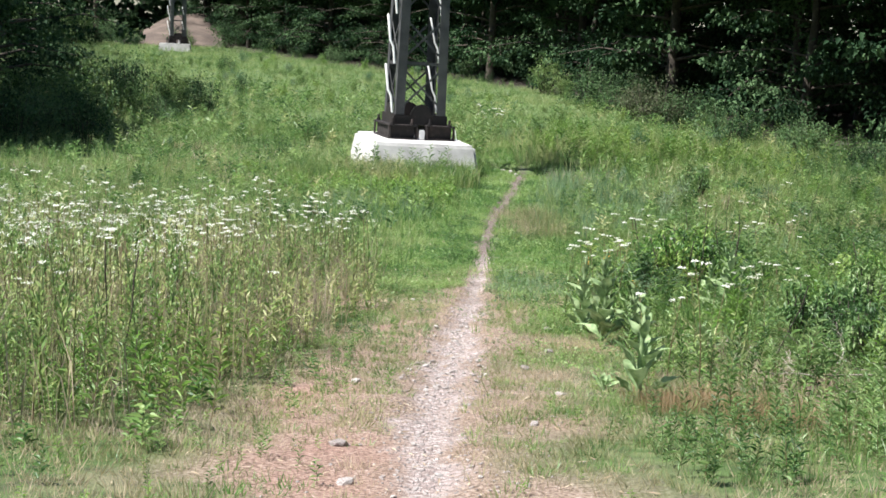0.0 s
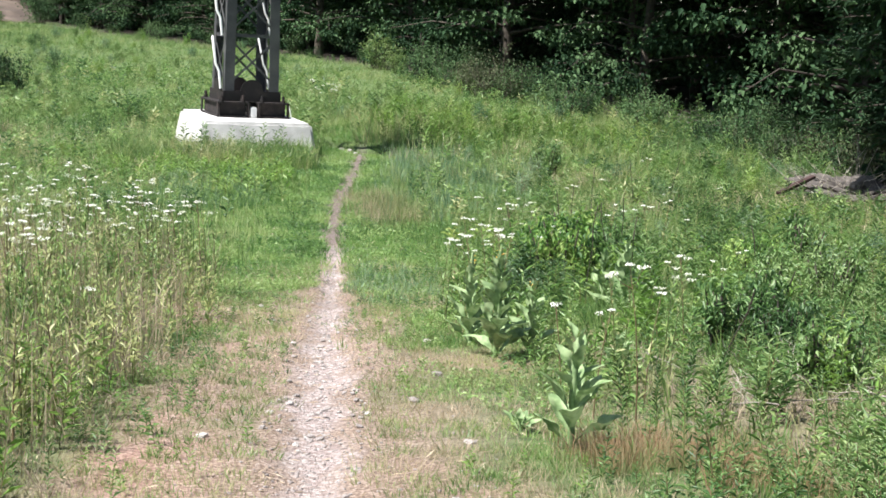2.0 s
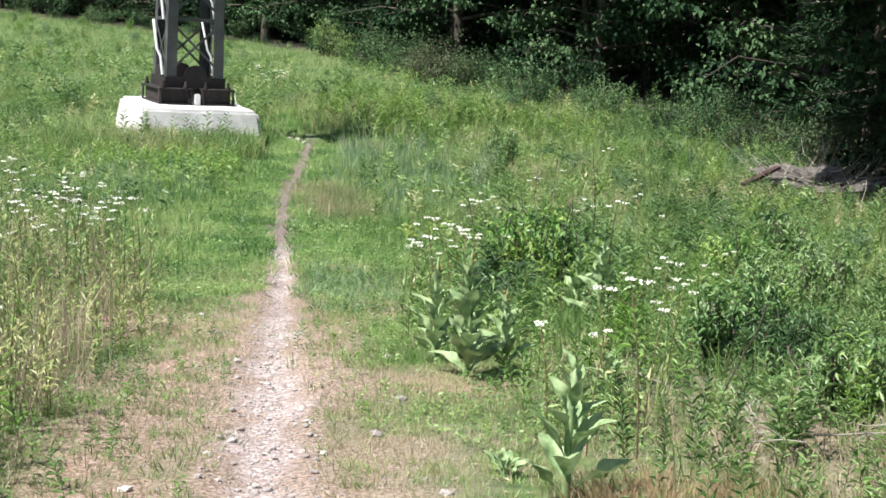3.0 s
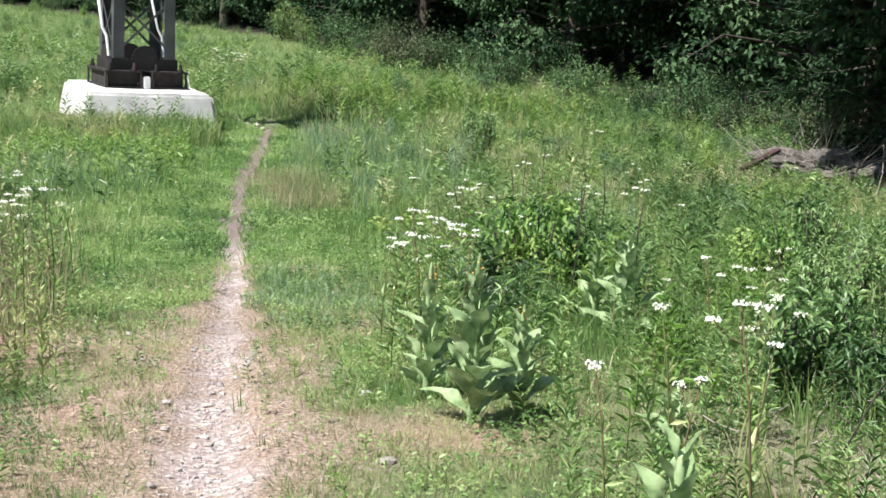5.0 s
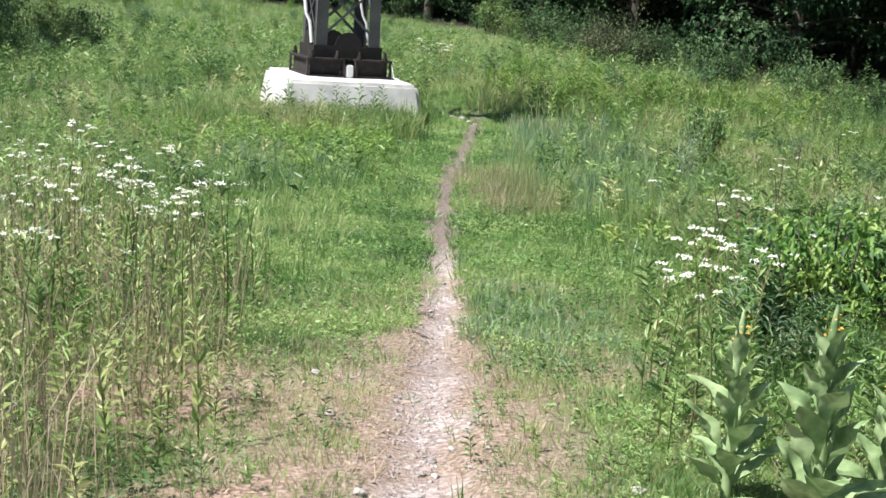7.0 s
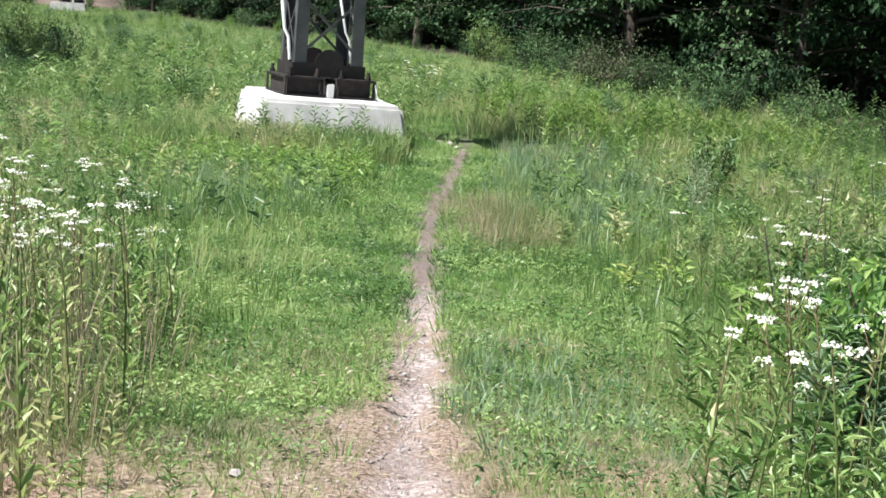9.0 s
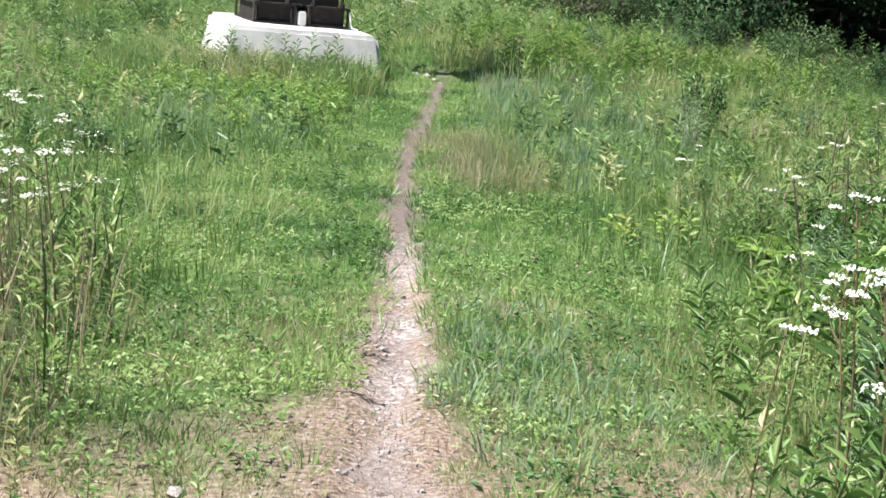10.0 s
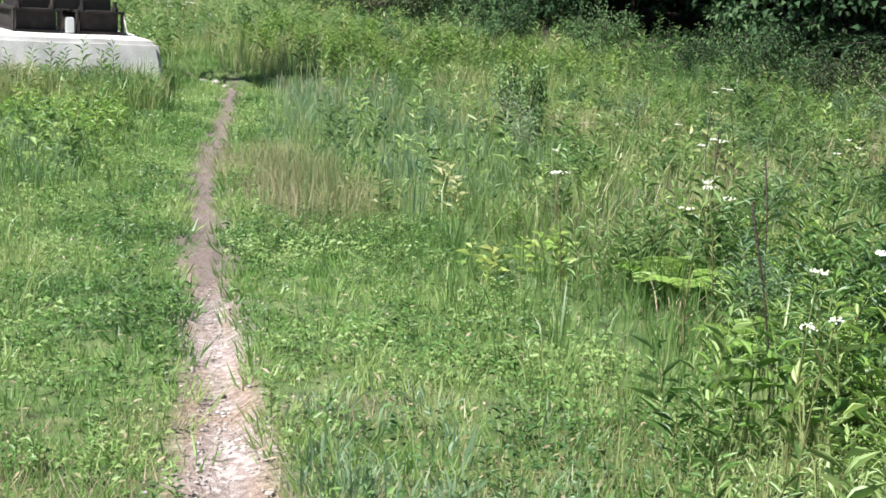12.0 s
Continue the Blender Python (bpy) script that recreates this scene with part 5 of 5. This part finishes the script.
# the rest of the stand and its leafy undergrowth, joined
def flower_arrays(h, heads):
    b = Bundle()
    blades(b, np.zeros((1, 3)), np.array([h]), np.array([0.011]), np.array([0.08]), 1)
    n = 20
    u = rng.uniform(0.1, 0.9, n); a = np.arange(n) * 2.4
    al = np.stack([np.cos(a), np.sin(a), rng.uniform(0.6, 2.2, n)], -1); al /= np.linalg.norm(al, axis=1)[:, None]
    l = rng.uniform(0.06, 0.11, n) * (1.15 - 0.5 * u)
    leaves(b, np.outer(u, [0, 0, h]), al, l, l * 0.3, 0, 0.2, 0.15)
    for k in range(heads):
        c0 = np.array([rng.normal(0, 0.06), rng.normal(0, 0.06), h * rng.uniform(0.93, 1.02)])
        for i in range(13):
            c = c0 + np.append(rng.normal(0, 0.026, 2), rng.normal(0, 0.010))
            ang = np.arange(4) * 1.571 + rng.rand(); s = 0.0072
            b.add(c + np.stack([np.cos(ang) * s, np.sin(ang) * s, rng.normal(0, 0.003, 4)], -1), [[0, 1, 2, 3]], None, 2)
    return b.arrays()
stamped("yarrow_stand", [flower_arrays(0.85, k) for k in (0, 1, 2, 1)], rest, rng.uniform(0.6, 1.12, len(rest)), [M_YLEAF, M_STEM, M_WHITE], "dense stand of tall white-flowered yarrow", "wildflowers", 0.06)
p = spots(1050, 6.0, 20, ([6, 21], [-3.0, -7.5]), -0.6, stand_keep, 0.95)
stamped("stand_undergrowth", slim + tallw, p, rng.uniform(0.3, 0.7, len(p)), [M_YLEAF, M_STEM], "yellow-green leafy undergrowth of the flower stand", "weeds")
p = spots(60, 6.6, 9.6, -2.4, -1.0, lambda x, y: np.clip((-0.95 - x) * 3, 0, 1) * np.clip(1.6 + x * 0.2, 0, 1))
stamped("stand_front_weeds", tallw, p, rng.uniform(0.35, 0.7, len(p)), [M_LIME, M_STEM], "bright leafy weeds at the stand's foot", "weeds")

dry_stems = [tuft(5, 0.8, 0.006, 0.10, 0.12) for _ in range(4)]
p = spots(900, 6.0, 19, ([6, 21], [-3.0, -6.5]), -0.6, stand_keep, 0.95)
stamped("brown_stems", dry_stems, p, rng.uniform(0.5, 0.95, len(p)), [M_HUSK], "brown withered stems in the flower stand", "grass")
p = spots(360, 6.2, 9.4, -2.5, -0.95)
stamped("stand_litter", brown, p, rng.uniform(0.2, 0.5, len(p)), [M_HUSK], "brown matted litter at the flower stand's foot", "grass")
p = spots(330, 5.2, 14.6, -2.3, -0.35, lambda x, y: np.clip(path_off(x, y) * 1.6 - 0.1, 0, 1) * (0.25 + 0.75 * (swirl(x, y, 2.4, 3.1) > 0.48)))
stamped("soil_weeds", broad + slim, p, rng.uniform(0.2, 0.5, len(p)), [M_HERB, M_STEM], "scattered green weeds on the reddish soil", "weeds")
p = spots(420, 8.8, 14.6, -2.3, -0.3, lambda x, y: np.clip(path_off(x, y) * 1.3, 0, 1) * (swirl(x, y, 3.0, 5.2) > 0.5))
stamped("soil_litter", brown, p, rng.uniform(0.2, 0.55, len(p)), [M_HUSK], "brown dead grass on the reddish soil", "grass")
p = spots(1300, 6.0, 19, ([6, 21], [-3.0, -6.5]), -0.6, stand_keep, 0.95)
stamped("dry_stems", dry_stems, p, rng.uniform(0.55, 1.0, len(p)), [M_DRY], "straw-coloured dry stems in the flower stand", "grass")
p = spots(1700, 12, 40, LEFT, RIGHT, lambda x, y: meadow_keep(x, y) * (path_off(x, y) > 0.8), 1.0)
stamped("grass_stems", [tuft(5, 0.62, 0.006, 0.12, 0.2) for _ in range(4)], p, rng.uniform(0.6, 1.15, len(p)) * np.interp(p[:, 1], [12, 40], [0.8, 1.3]), [M_MEADOW], "pale seeding stems above the meadow", "grass")

p = spots(240, 12.2, 16.4, ([12.2, 16.4], [1.25, 2.05]), ([12.2, 16.4], [2.4, 3.4]), lambda x, y: 0.35 + 0.65 * swirl(x, y, 2.0, 7.1))
stamped("yarrow_undergrowth", slim + tallw + broad, p, rng.uniform(0.45, 0.85, len(p)), [M_HERB, M_STEM], "leafy green weeds round the yarrow", "weeds")
# yarrow on the other side of the path
extra = [(1.55, 12.9), (1.65, 13.2), (1.42, 13.4), (1.85, 13.1), (1.75, 13.7), (2.0, 13.6), (1.95, 14.1), (1.6, 14.0), (2.1, 14.7), (2.3, 15.0), (2.2, 15.5), (2.45, 15.3), (2.4, 15.9), (2.65, 15.6), (2.15, 14.3), (1.35, 12.7), (1.5, 12.4), (2.55, 14.8), (2.75, 15.0),
         (1.62, 9.5), (1.75, 9.2), (1.95, 9.0), (2.1, 9.35), (2.35, 9.8), (2.15, 10.2), (2.6, 10.4), (3.0, 11.3), (2.8, 12.1), (3.4, 12.0), (3.6, 13.1), (4.2, 13.4), (3.9, 15.2), (4.6, 16.3), (4.0, 17.2), (3.3, 18.3), (5.2, 18.8), (4.4, 20.5), (3.4, 21.4), (6.2, 21.9), (5.8, 24.2), (7.5, 23.1), (7.2, 26.0), (8.4, 21.5), (2.9, 17.8), (2.7, 19.0)]
for i, (x, y) in enumerate(extra):
    s = 0.78 + 0.22 * ((i * 29) % 10) / 10
    o = copy_thing(yarrows[i % 5], pose(0, 0, 0))
    o.matrix_basis = pose(x, y, float(land(x, y)), 0, 0, i * 71) @ Matrix.Diagonal((s, s, s, 1))
    tagged(o, "tall yarrow with flat white flower heads among green weeds", group="yarrow beside the path")

for i in range(9):
    x, y = 1.3 + 0.9 * rng.rand(), 44.0 + 1.6 * rng.rand()
    o = copy_thing(yarrows[i % 5], pose(0, 0, 0))
    o.matrix_basis = pose(x, y, float(land(x, y)), 0, 0, i * 50) @ Matrix.Diagonal((1.4, 1.4, 1.2, 1))
    tagged(o, "tall yarrow with flat white flower heads in far grass", group="yarrow beyond the footing")

# ---- mulleins: big felted leaves on an upright stem ----
def big_leaf(length, width, curl, wave):
    """A felted leaf along +x, with a groove and drooping tip."""
    n, k = 12, 7
    v = []
    for i in range(n):
        u = i / (n - 1)
        w = width * (math.sin(math.pi * min(1, u * 0.93 + 0.05)) ** 0.75) * (0.35 + 0.65 * min(1, u * 1.7)) * 0.5
        for j in range(k):
            s = (j / (k - 1)) * 2 - 1
            v.append((length * u * (1 - 0.12 * curl * u), s * w, length * (-curl * 0.42 * u ** 2.2) + abs(s) ** 1.4 * w * 0.45 + wave * (math.sin(u * 9 + s * 2) * w * 0.28 + math.sin(u * 21 - s * 4) * w * 0.09)))
    q = [[i * k + j, (i + 1) * k + j, (i + 1) * k + j + 1, i * k + j + 1] for i in range(n - 1) for j in range(k - 1)]
    return tag_mesh("leaf", np.array(v), [np.array(q)], [M_MULLEIN])

LEAVES = [big_leaf(1.0, 0.42, c, w) for c, w in ((0.25, 1), (0.6, -1), (0.9, 0.8), (0.4, 0.5))]
def make_mullein(h, n, longest, spike=0.0):
    ob = new("mullein")
    b = Bundle()
    b.tube([(0, 0, -0.03), (0.01, 0, h * 0.5), (0, 0.01, h)], [0.022, 0.018, 0.012], 8)
    part("stem", b.mesh("stem", [M_MULLEIN]), None, ob, "pale felted stem")
    for i in range(n):
        u = i / (n - 1)
        l = longest * (1.0 - 0.6 * u ** 1.5) * rng.uniform(0.85, 1.12)
        leaf = new("leaf", LEAVES[rng.randint(0, 4)])
        leaf.parent = ob
        rise = 42 + 38 * u ** 0.8 + rng.uniform(-10, 10)
        leaf.matrix_basis = pose(0, 0, h * (0.03 + 0.95 * u ** 1.15), 0, 0, i * 137.5 + rng.uniform(-18, 18)) @ pose(0.012, 0, 0, rng.uniform(-14, 14), -rise, 0) @ Matrix.Diagonal((l, l * rng.uniform(0.9, 1.2), l, 1))
    if spike:
        b = Bundle()
        b.tube([(0, 0.01, h), (0.005, 0, h + spike * 0.5), (0.01, 0, h + spike)], [0.014, 0.015, 0.005], 9)
        stalk = part("flower_spike", b.mesh("flower_spike", [M_MULLEIN]), None, ob, "woolly green flower spike")
        b = Bundle()
        a = rng.rand(14) * 6.28; z = h + spike * rng.uniform(0.2, 0.9, 14)
        al = np.stack([np.cos(a), np.sin(a), 0.2 + 0 * a], -1)
        leaves(b, np.stack([0.02 * np.cos(a), 0.02 * np.sin(a), z], -1), al, np.full(14, 0.014), np.full(14, 0.013))
        part("blossom", b.mesh("blossom", [M_YELLOW]), None, stalk, "few orange-yellow blossoms")
    return tagged(ob, "grey-green mullein with large felted upright leaves", "mullein", "mulleins beside the path")

for x, y, h, n, l, sp, rz in ((1.53, 11.25, 0.70, 24, 0.33, 0.16, 20), (1.83, 11.42, 0.5, 18, 0.27, 0.08, 100), (1.42, 8.4, 0.60, 16, 0.32, 0.0, 200), (1.42, 11.85, 0.60, 20, 0.30, 0.14, 60),
                              (2.25, 10.45, 0.26, 13, 0.24, 0.0, 310), (3.18, 13.6, 0.62, 18, 0.36, 0.0, 150), (3.05, 13.9, 0.5, 16, 0.30, 0.0, 15), (1.25, 8.9, 0.06, 10, 0.14, 0.0, 0), (3.7, 12.6, 0.3, 12, 0.26, 0.0, 33)):
    o = make_mullein(h, n, l, sp)
    o.matrix_basis = pose(x, y, float(land(x, y)), 0, 0, rz)

# ---- small bushes, saplings and ferns ----
bush = tagged(make_shrub(1.0, 0.46, 20, 24, 0.075, M_BUSH, 0.42), "bright green leafy bush among the weeds", "bush")
plant_out([bush], [(2.95, 15.2, 1.0), (3.2, 15.35, 0.72), (3.9, 15.7, 0.6), (4.2, 18.2, 0.6), (5.4, 16.0, 0.7)], "bushes in the meadow")
dark = tagged(make_shrub(0.85, 0.28, 18, 18, 0.065, M_WEED, 0.35), "dark green leafy sapling among the weeds", "sapling")
plant_out([dark], [(3.5, 11.6, 1.0), (3.75, 11.2, 0.85), (3.1, 16.1, 1.0), (3.7, 17.0, 0.95), (2.95, 15.7, 0.7), (6.1, 30.6, 1.4), (4.6, 13.6, 1.0), (3.4, 9.6, 0.8), (4.1, 12.4, 0.9), (5.6, 14.4, 1.0), (6.4, 17.0, 1.1), (4.3, 17.5, 0.9)], "saplings in the meadow")

def make_fern(size):
    ob = new("fern")
    for k in range(7):
        a = k * 0.9 + rng.rand() * 0.4
        d = np.array([math.cos(a), math.sin(a), 0])
        b = Bundle()
        pts = [d * size * u * 0.75 + np.array([0, 0, size * (1.05 * u - 0.75 * u * u)]) for u in np.linspace(0, 1, 9)]
        b.tube(pts, np.linspace(0.004, 0.001, 9), 3)
        u = np.linspace(0.15, 0.98, 26)
        at = np.array([[np.interp(q, np.linspace(0, 1, 9), [p[i] for p in pts]) for i in range(3)] for q in u])
        side = np.array([-d[1], d[0], 0])
        for s in (-1, 1):
            al = side * s + d * 0.45; al = np.tile(al / np.linalg.norm(al), (26, 1))
            l = size * 0.26 * np.sin(np.pi * (0.18 + 0.8 * u)) + 0.01
            leaves(b, at, al, l, l * 0.22, 0, 0.1, 0.15)
        part("frond", b.mesh("frond", [M_LIME]), None, ob)
    return tagged(ob, "light green fern with arching fronds", "fern", "ferns in the meadow")
fern = make_fern(0.6)
plant_out([fern], [(3.67, 18.5, 1.0), (3.72, 17.8, 1.05), (3.4, 18.9, 0.9), (4.05, 18.1, 0.95), (3.15, 17.4, 0.8), (4.3, 19.0, 0.9)], "ferns in the meadow", 0.0)

# ---- dead stalks and sticks ----
def make_stalk(h, lean, mat, r=0.008, knob=True):
    b = Bundle()
    d = rng.rand() * 6.28
    e = np.array([math.cos(d), math.sin(d), 0]) * lean * h
    pts = [np.array([0, 0, h * u]) + e * u + rng.normal(0, 0.012, 3) * h * (0 < u < 1) for u in (-0.04, 0.3, 0.6, 0.8, 1.0)]
    b.tube(pts, [r, r * 0.9, r * 0.8, r * (1.15 if knob else 0.6), r * (0.9 if knob else 0.3)], 6)
    return b.mesh("dead_stalk", [mat])
for x, y, h, ln_ in ((2.69, 9.82, 0.75, 0.35), (3.49, 15.35, 0.95, 0.15), (3.22, 13.55, 0.95, 0.06), (3.32, 13.75, 0.7, 0.1), (3.7, 18.4, 0.9, 0.12), (2.75, 16.6, 0.85, 0.2), (5.08, 14.95, 0.8, 0.2), (4.3, 20.4, 0.9, 0.1), (5.0, 22.0, 1.0, 0.15), (6.3, 24.0, 1.0, 0.1), (2.95, 14.2, 1.0, 0.08), (-2.1, 8.2, 0.95, 0.1), (-1.9, 7.6, 0.9, 0.15), (3.9, 16.2, 1.0, 0.18), (7.4, 25.5, 1.0, 0.2)):
    o = new("dead_stalk", make_stalk(h, ln_, M_DARKSTALK, 0.005))
    o.matrix_basis = pose(x, y, float(land(x, y)))
    tagged(o, "dark dead seed stalk standing among weeds", "dead stalk", "dead stalks in the meadow")

def make_stick(l, r):
    b = Bundle()
    pts = np.stack([np.linspace(-l / 2, l / 2, 6), rng.normal(0, 0.035, 6) * l, rng.normal(0, 0.02, 6) * l], -1)
    b.tube(pts, r * np.array([0.8, 1, 0.95, 0.8, 0.6, 0.3]), 6)
    for k in range(2):
        i = rng.randint(1, 5)
        b.tube([pts[i], pts[i] + [l * 0.12, rng.normal(0, 0.1) * l, 0.08 * l], pts[i] + [l * 0.22, rng.normal(0, 0.16) * l, 0.12 * l]], [r * 0.5, r * 0.4, r * 0.15], 5)
    return b.mesh("fallen_stick", [M_TWIG])
sticks = [make_stick(l, r) for l, r in ((0.42, 0.0036), (0.3, 0.003), (0.6, 0.0046), (0.36, 0.004))]
def lay(x, y, i, lift, tilt, turn):
    o = new("fallen_stick", sticks[i % 4])
    o.matrix_basis = pose(x, y, float(land(x, y)) + lift, 0, tilt, turn)
    return tagged(o, "bleached grey fallen stick in the weeds", "stick", "fallen sticks")
for k in range(64):
    x, y = 2.2 + rng.rand() * 1.9, 6.4 + rng.rand() * 4.8
    lay(x + (0.3 if y < 8 else 0), y, k, 0.04 + 0.2 * rng.rand(), rng.uniform(-35, 35), rng.rand() * 360)
for x, y, t, r in ((-1.55, 7.9, 40, 20), (-1.75, 7.0, 30, 100), (-1.4, 8.8, 25, 60), (3.1, 9.5, -55, 70), (3.3, 10.1, -60, 110), (2.97, 10.2, 50, 30)):
    lay(x, y, rng.randint(0, 4), 0.012 + abs(math.sin(radians(t))) * 0.25, t, r)

# ---- brush heap, plank and twigs at the foot of the woods ----
bm = bmesh.new()
bmesh.ops.create_icosphere(bm, subdivisions=5, radius=1)
for q in bm.verts:
    n0 = noise.noise(q.co * 2.3) * 0.3 + noise.noise(q.co * 6.1) * 0.2 + noise.noise(q.co * 14) * 0.14 + noise.noise(q.co * 31) * 0.09
    q.co = q.co * (1 + n0)
    q.co = Vector((q.co.x * 1.05, q.co.y * 1.9, q.co.z * 0.47 if q.co.z > 0 else q.co.z * 0.3))
heap = part("brush_mound", bm, M_MOUND, smooth=False)
heap.matrix_basis = pose(12.0, 27.3, float(land(12.0, 27.3)) + 0.04, 0, 0, 12)
tagged(heap, "grey weathered heap of earth and brush under the trees", "brush heap")
bm = bmesh.new()
box(bm, -0.62, 0.62, -0.03, 0.03, -0.065, 0.065, 0.006)
plank = part("plank", bm, M_PLANK)
plank.matrix_basis = look((10.55, 26.9, -0.98), (11.45, 27.5, -0.72)) @ pose(0, 0, 0, 0, 90, 0)
tagged(plank, "dark red-brown weathered timber plank leaning on the heap", "plank")
twigs = [make_stalk(1.5, 0.3, M_TWIG, 0.009, False), make_stalk(1.1, 0.6, M_TWIG, 0.008, False), make_stalk(1.9, 0.2, M_TWIG, 0.010, False)]
for k in range(60):
    y = 20.5 + rng.rand() * 8.6
    x = float(np.interp(y, [20, 25, 29], [9.4, 11.0, 11.6])) + rng.rand() * 1.7
    o = new("dead_twig", twigs[k % 3])
    s = rng.uniform(0.3, 0.75)
    o.matrix_basis = pose(x, y, float(land(x, y)) - 0.02, rng.uniform(-45, 45), rng.uniform(-45, 45), rng.rand() * 360) @ Matrix.Diagonal((s, s, s, 1))
    tagged(o, "thin bare grey twig sprouting from the brush heap", "twig", "bare twigs at the brush heap")

for k in range(170):
    a, r = rng.rand() * 6.28, rng.rand() ** 0.5
    x, y = 12.0 + math.cos(a) * r * 1.15, 27.2 + math.sin(a) * r * 1.9
    o = new("dead_twig", twigs[k % 3])
    s = rng.uniform(0.35, 0.8)
    o.matrix_basis = pose(x, y, float(land(x, y)) + 0.40 * (1 - r * r), rng.uniform(45, 92), 0, rng.rand() * 360) @ Matrix.Diagonal((s, s, s, 1))
    tagged(o, "thin bare grey twig lying on the brush heap", "twig", "bare twigs at the brush heap")

b = Bundle()
b.tube([(-0.5, 0, 0), (0.0, 0.03, 0.02), (0.5, -0.02, 0.0)], [0.05, 0.055, 0.04], 9)
rotten = new("rotten_log", b.mesh("rotten_log", [M_TWIG]))
rotten.matrix_basis = pose(6.9, 29.7, float(land(6.9, 29.7)) + 0.12, 0, -6, -35)
tagged(rotten, "pale rotten log half hidden in the weeds", "log")

# ---- stones of the path ----
def pebble(seed):
    bm = bmesh.new()
    bmesh.ops.create_icosphere(bm, subdivisions=1, radius=0.5)
    for q in bm.verts:
        q.co *= 1 + 0.45 * noise.noise(q.co * 1.7 + Vector((seed * 3.1, seed, 0)))
        q.co.z *= 0.55
    me = bpy.data.meshes.new("stone")
    bm.to_mesh(me); bm.free()
    me.materials.append(M_STONE)
    return me
pebbles = [pebble(k) for k in range(6)]
path = new("path_gravel")
tagged(path, "loose light grey gravel on the worn footpath", "gravel", kind="structure")
for k in range(290):
    y = 5.0 + 13.5 * rng.rand() ** 1.2 if k % 2 else 8.5 + 5 * rng.rand()
    x = float(np.interp(y, PY, PX)) + rng.normal(0, 0.75) * float(np.interp(y, PY, PW)) * 1.2
    s = 0.016 + 0.036 * rng.rand() ** 2.5 * (1.0 if 8 < y < 13 else 0.7)
    o = new("stone", pebbles[k % 6])
    o.parent = path
    o.matrix_basis = pose(x, y, float(land(x, y)) + s * 0.18, rng.uniform(-15, 15), rng.uniform(-15, 15), rng.rand() * 360) @ Matrix.Diagonal((s * rng.uniform(0.8, 1.5), s, s, 1))
for x, y, s in ((-0.45, 6.5, 0.09), (-0.36, 5.6, 0.08), (0.75, 9.75, 0.07), (0.9, 8.5, 0.06), (1.0, 10.6, 0.08), (-0.5, 8.6, 0.06), (0.62, 7.2, 0.06), (1.1, 11.9, 0.07), (-0.2, 13.9, 0.06), (-0.1, 13.0, 0.05), (2.02, 35.62, 0.20), (2.24, 35.72, 0.24), (2.48, 35.76, 0.22), (2.72, 35.9, 0.18), (1.85, 36.1, 0.16), (2.15, 35.35, 0.14), (4.2, 37.2, 0.13), (0.5, 16.0, 0.045)):
    o = new("loose_stone", pebbles[int(x * 10) % 6])
    o.matrix_basis = pose(x, y, float(land(x, y)) + s * 0.15, 5, 8, x * 400) @ Matrix.Diagonal((s * 1.3, s, s, 1))
    tagged(o, "pale loose stone lying on the ground", "stone", "loose stones by the path")
def stone_arrays(i):
    me = pebbles[i]
    v = np.array([q.co[:] for q in me.vertices]); t = np.array([list(f.vertices) for f in me.polygons])
    return v, np.zeros((0, 4), int), t, np.zeros(0, int), np.zeros(len(t), int)
n = 5200
y = 4.2 + 15.5 * rng.rand(n) ** 1.1
x = np.interp(y, PY, PX) + rng.normal(0, 0.8, n) * np.interp(y, PY, PW) * np.where(rng.rand(n) < 0.32, 3.4, 1.0)
stamped("gravel", [stone_arrays(i) for i in range(6)], np.stack([x, y, land(x, y) + 0.002], -1), 0.007 + 0.019 * rng.rand(n) ** 2, [M_STONE], "fine crushed gravel on the footpath", "gravel", 0.3)
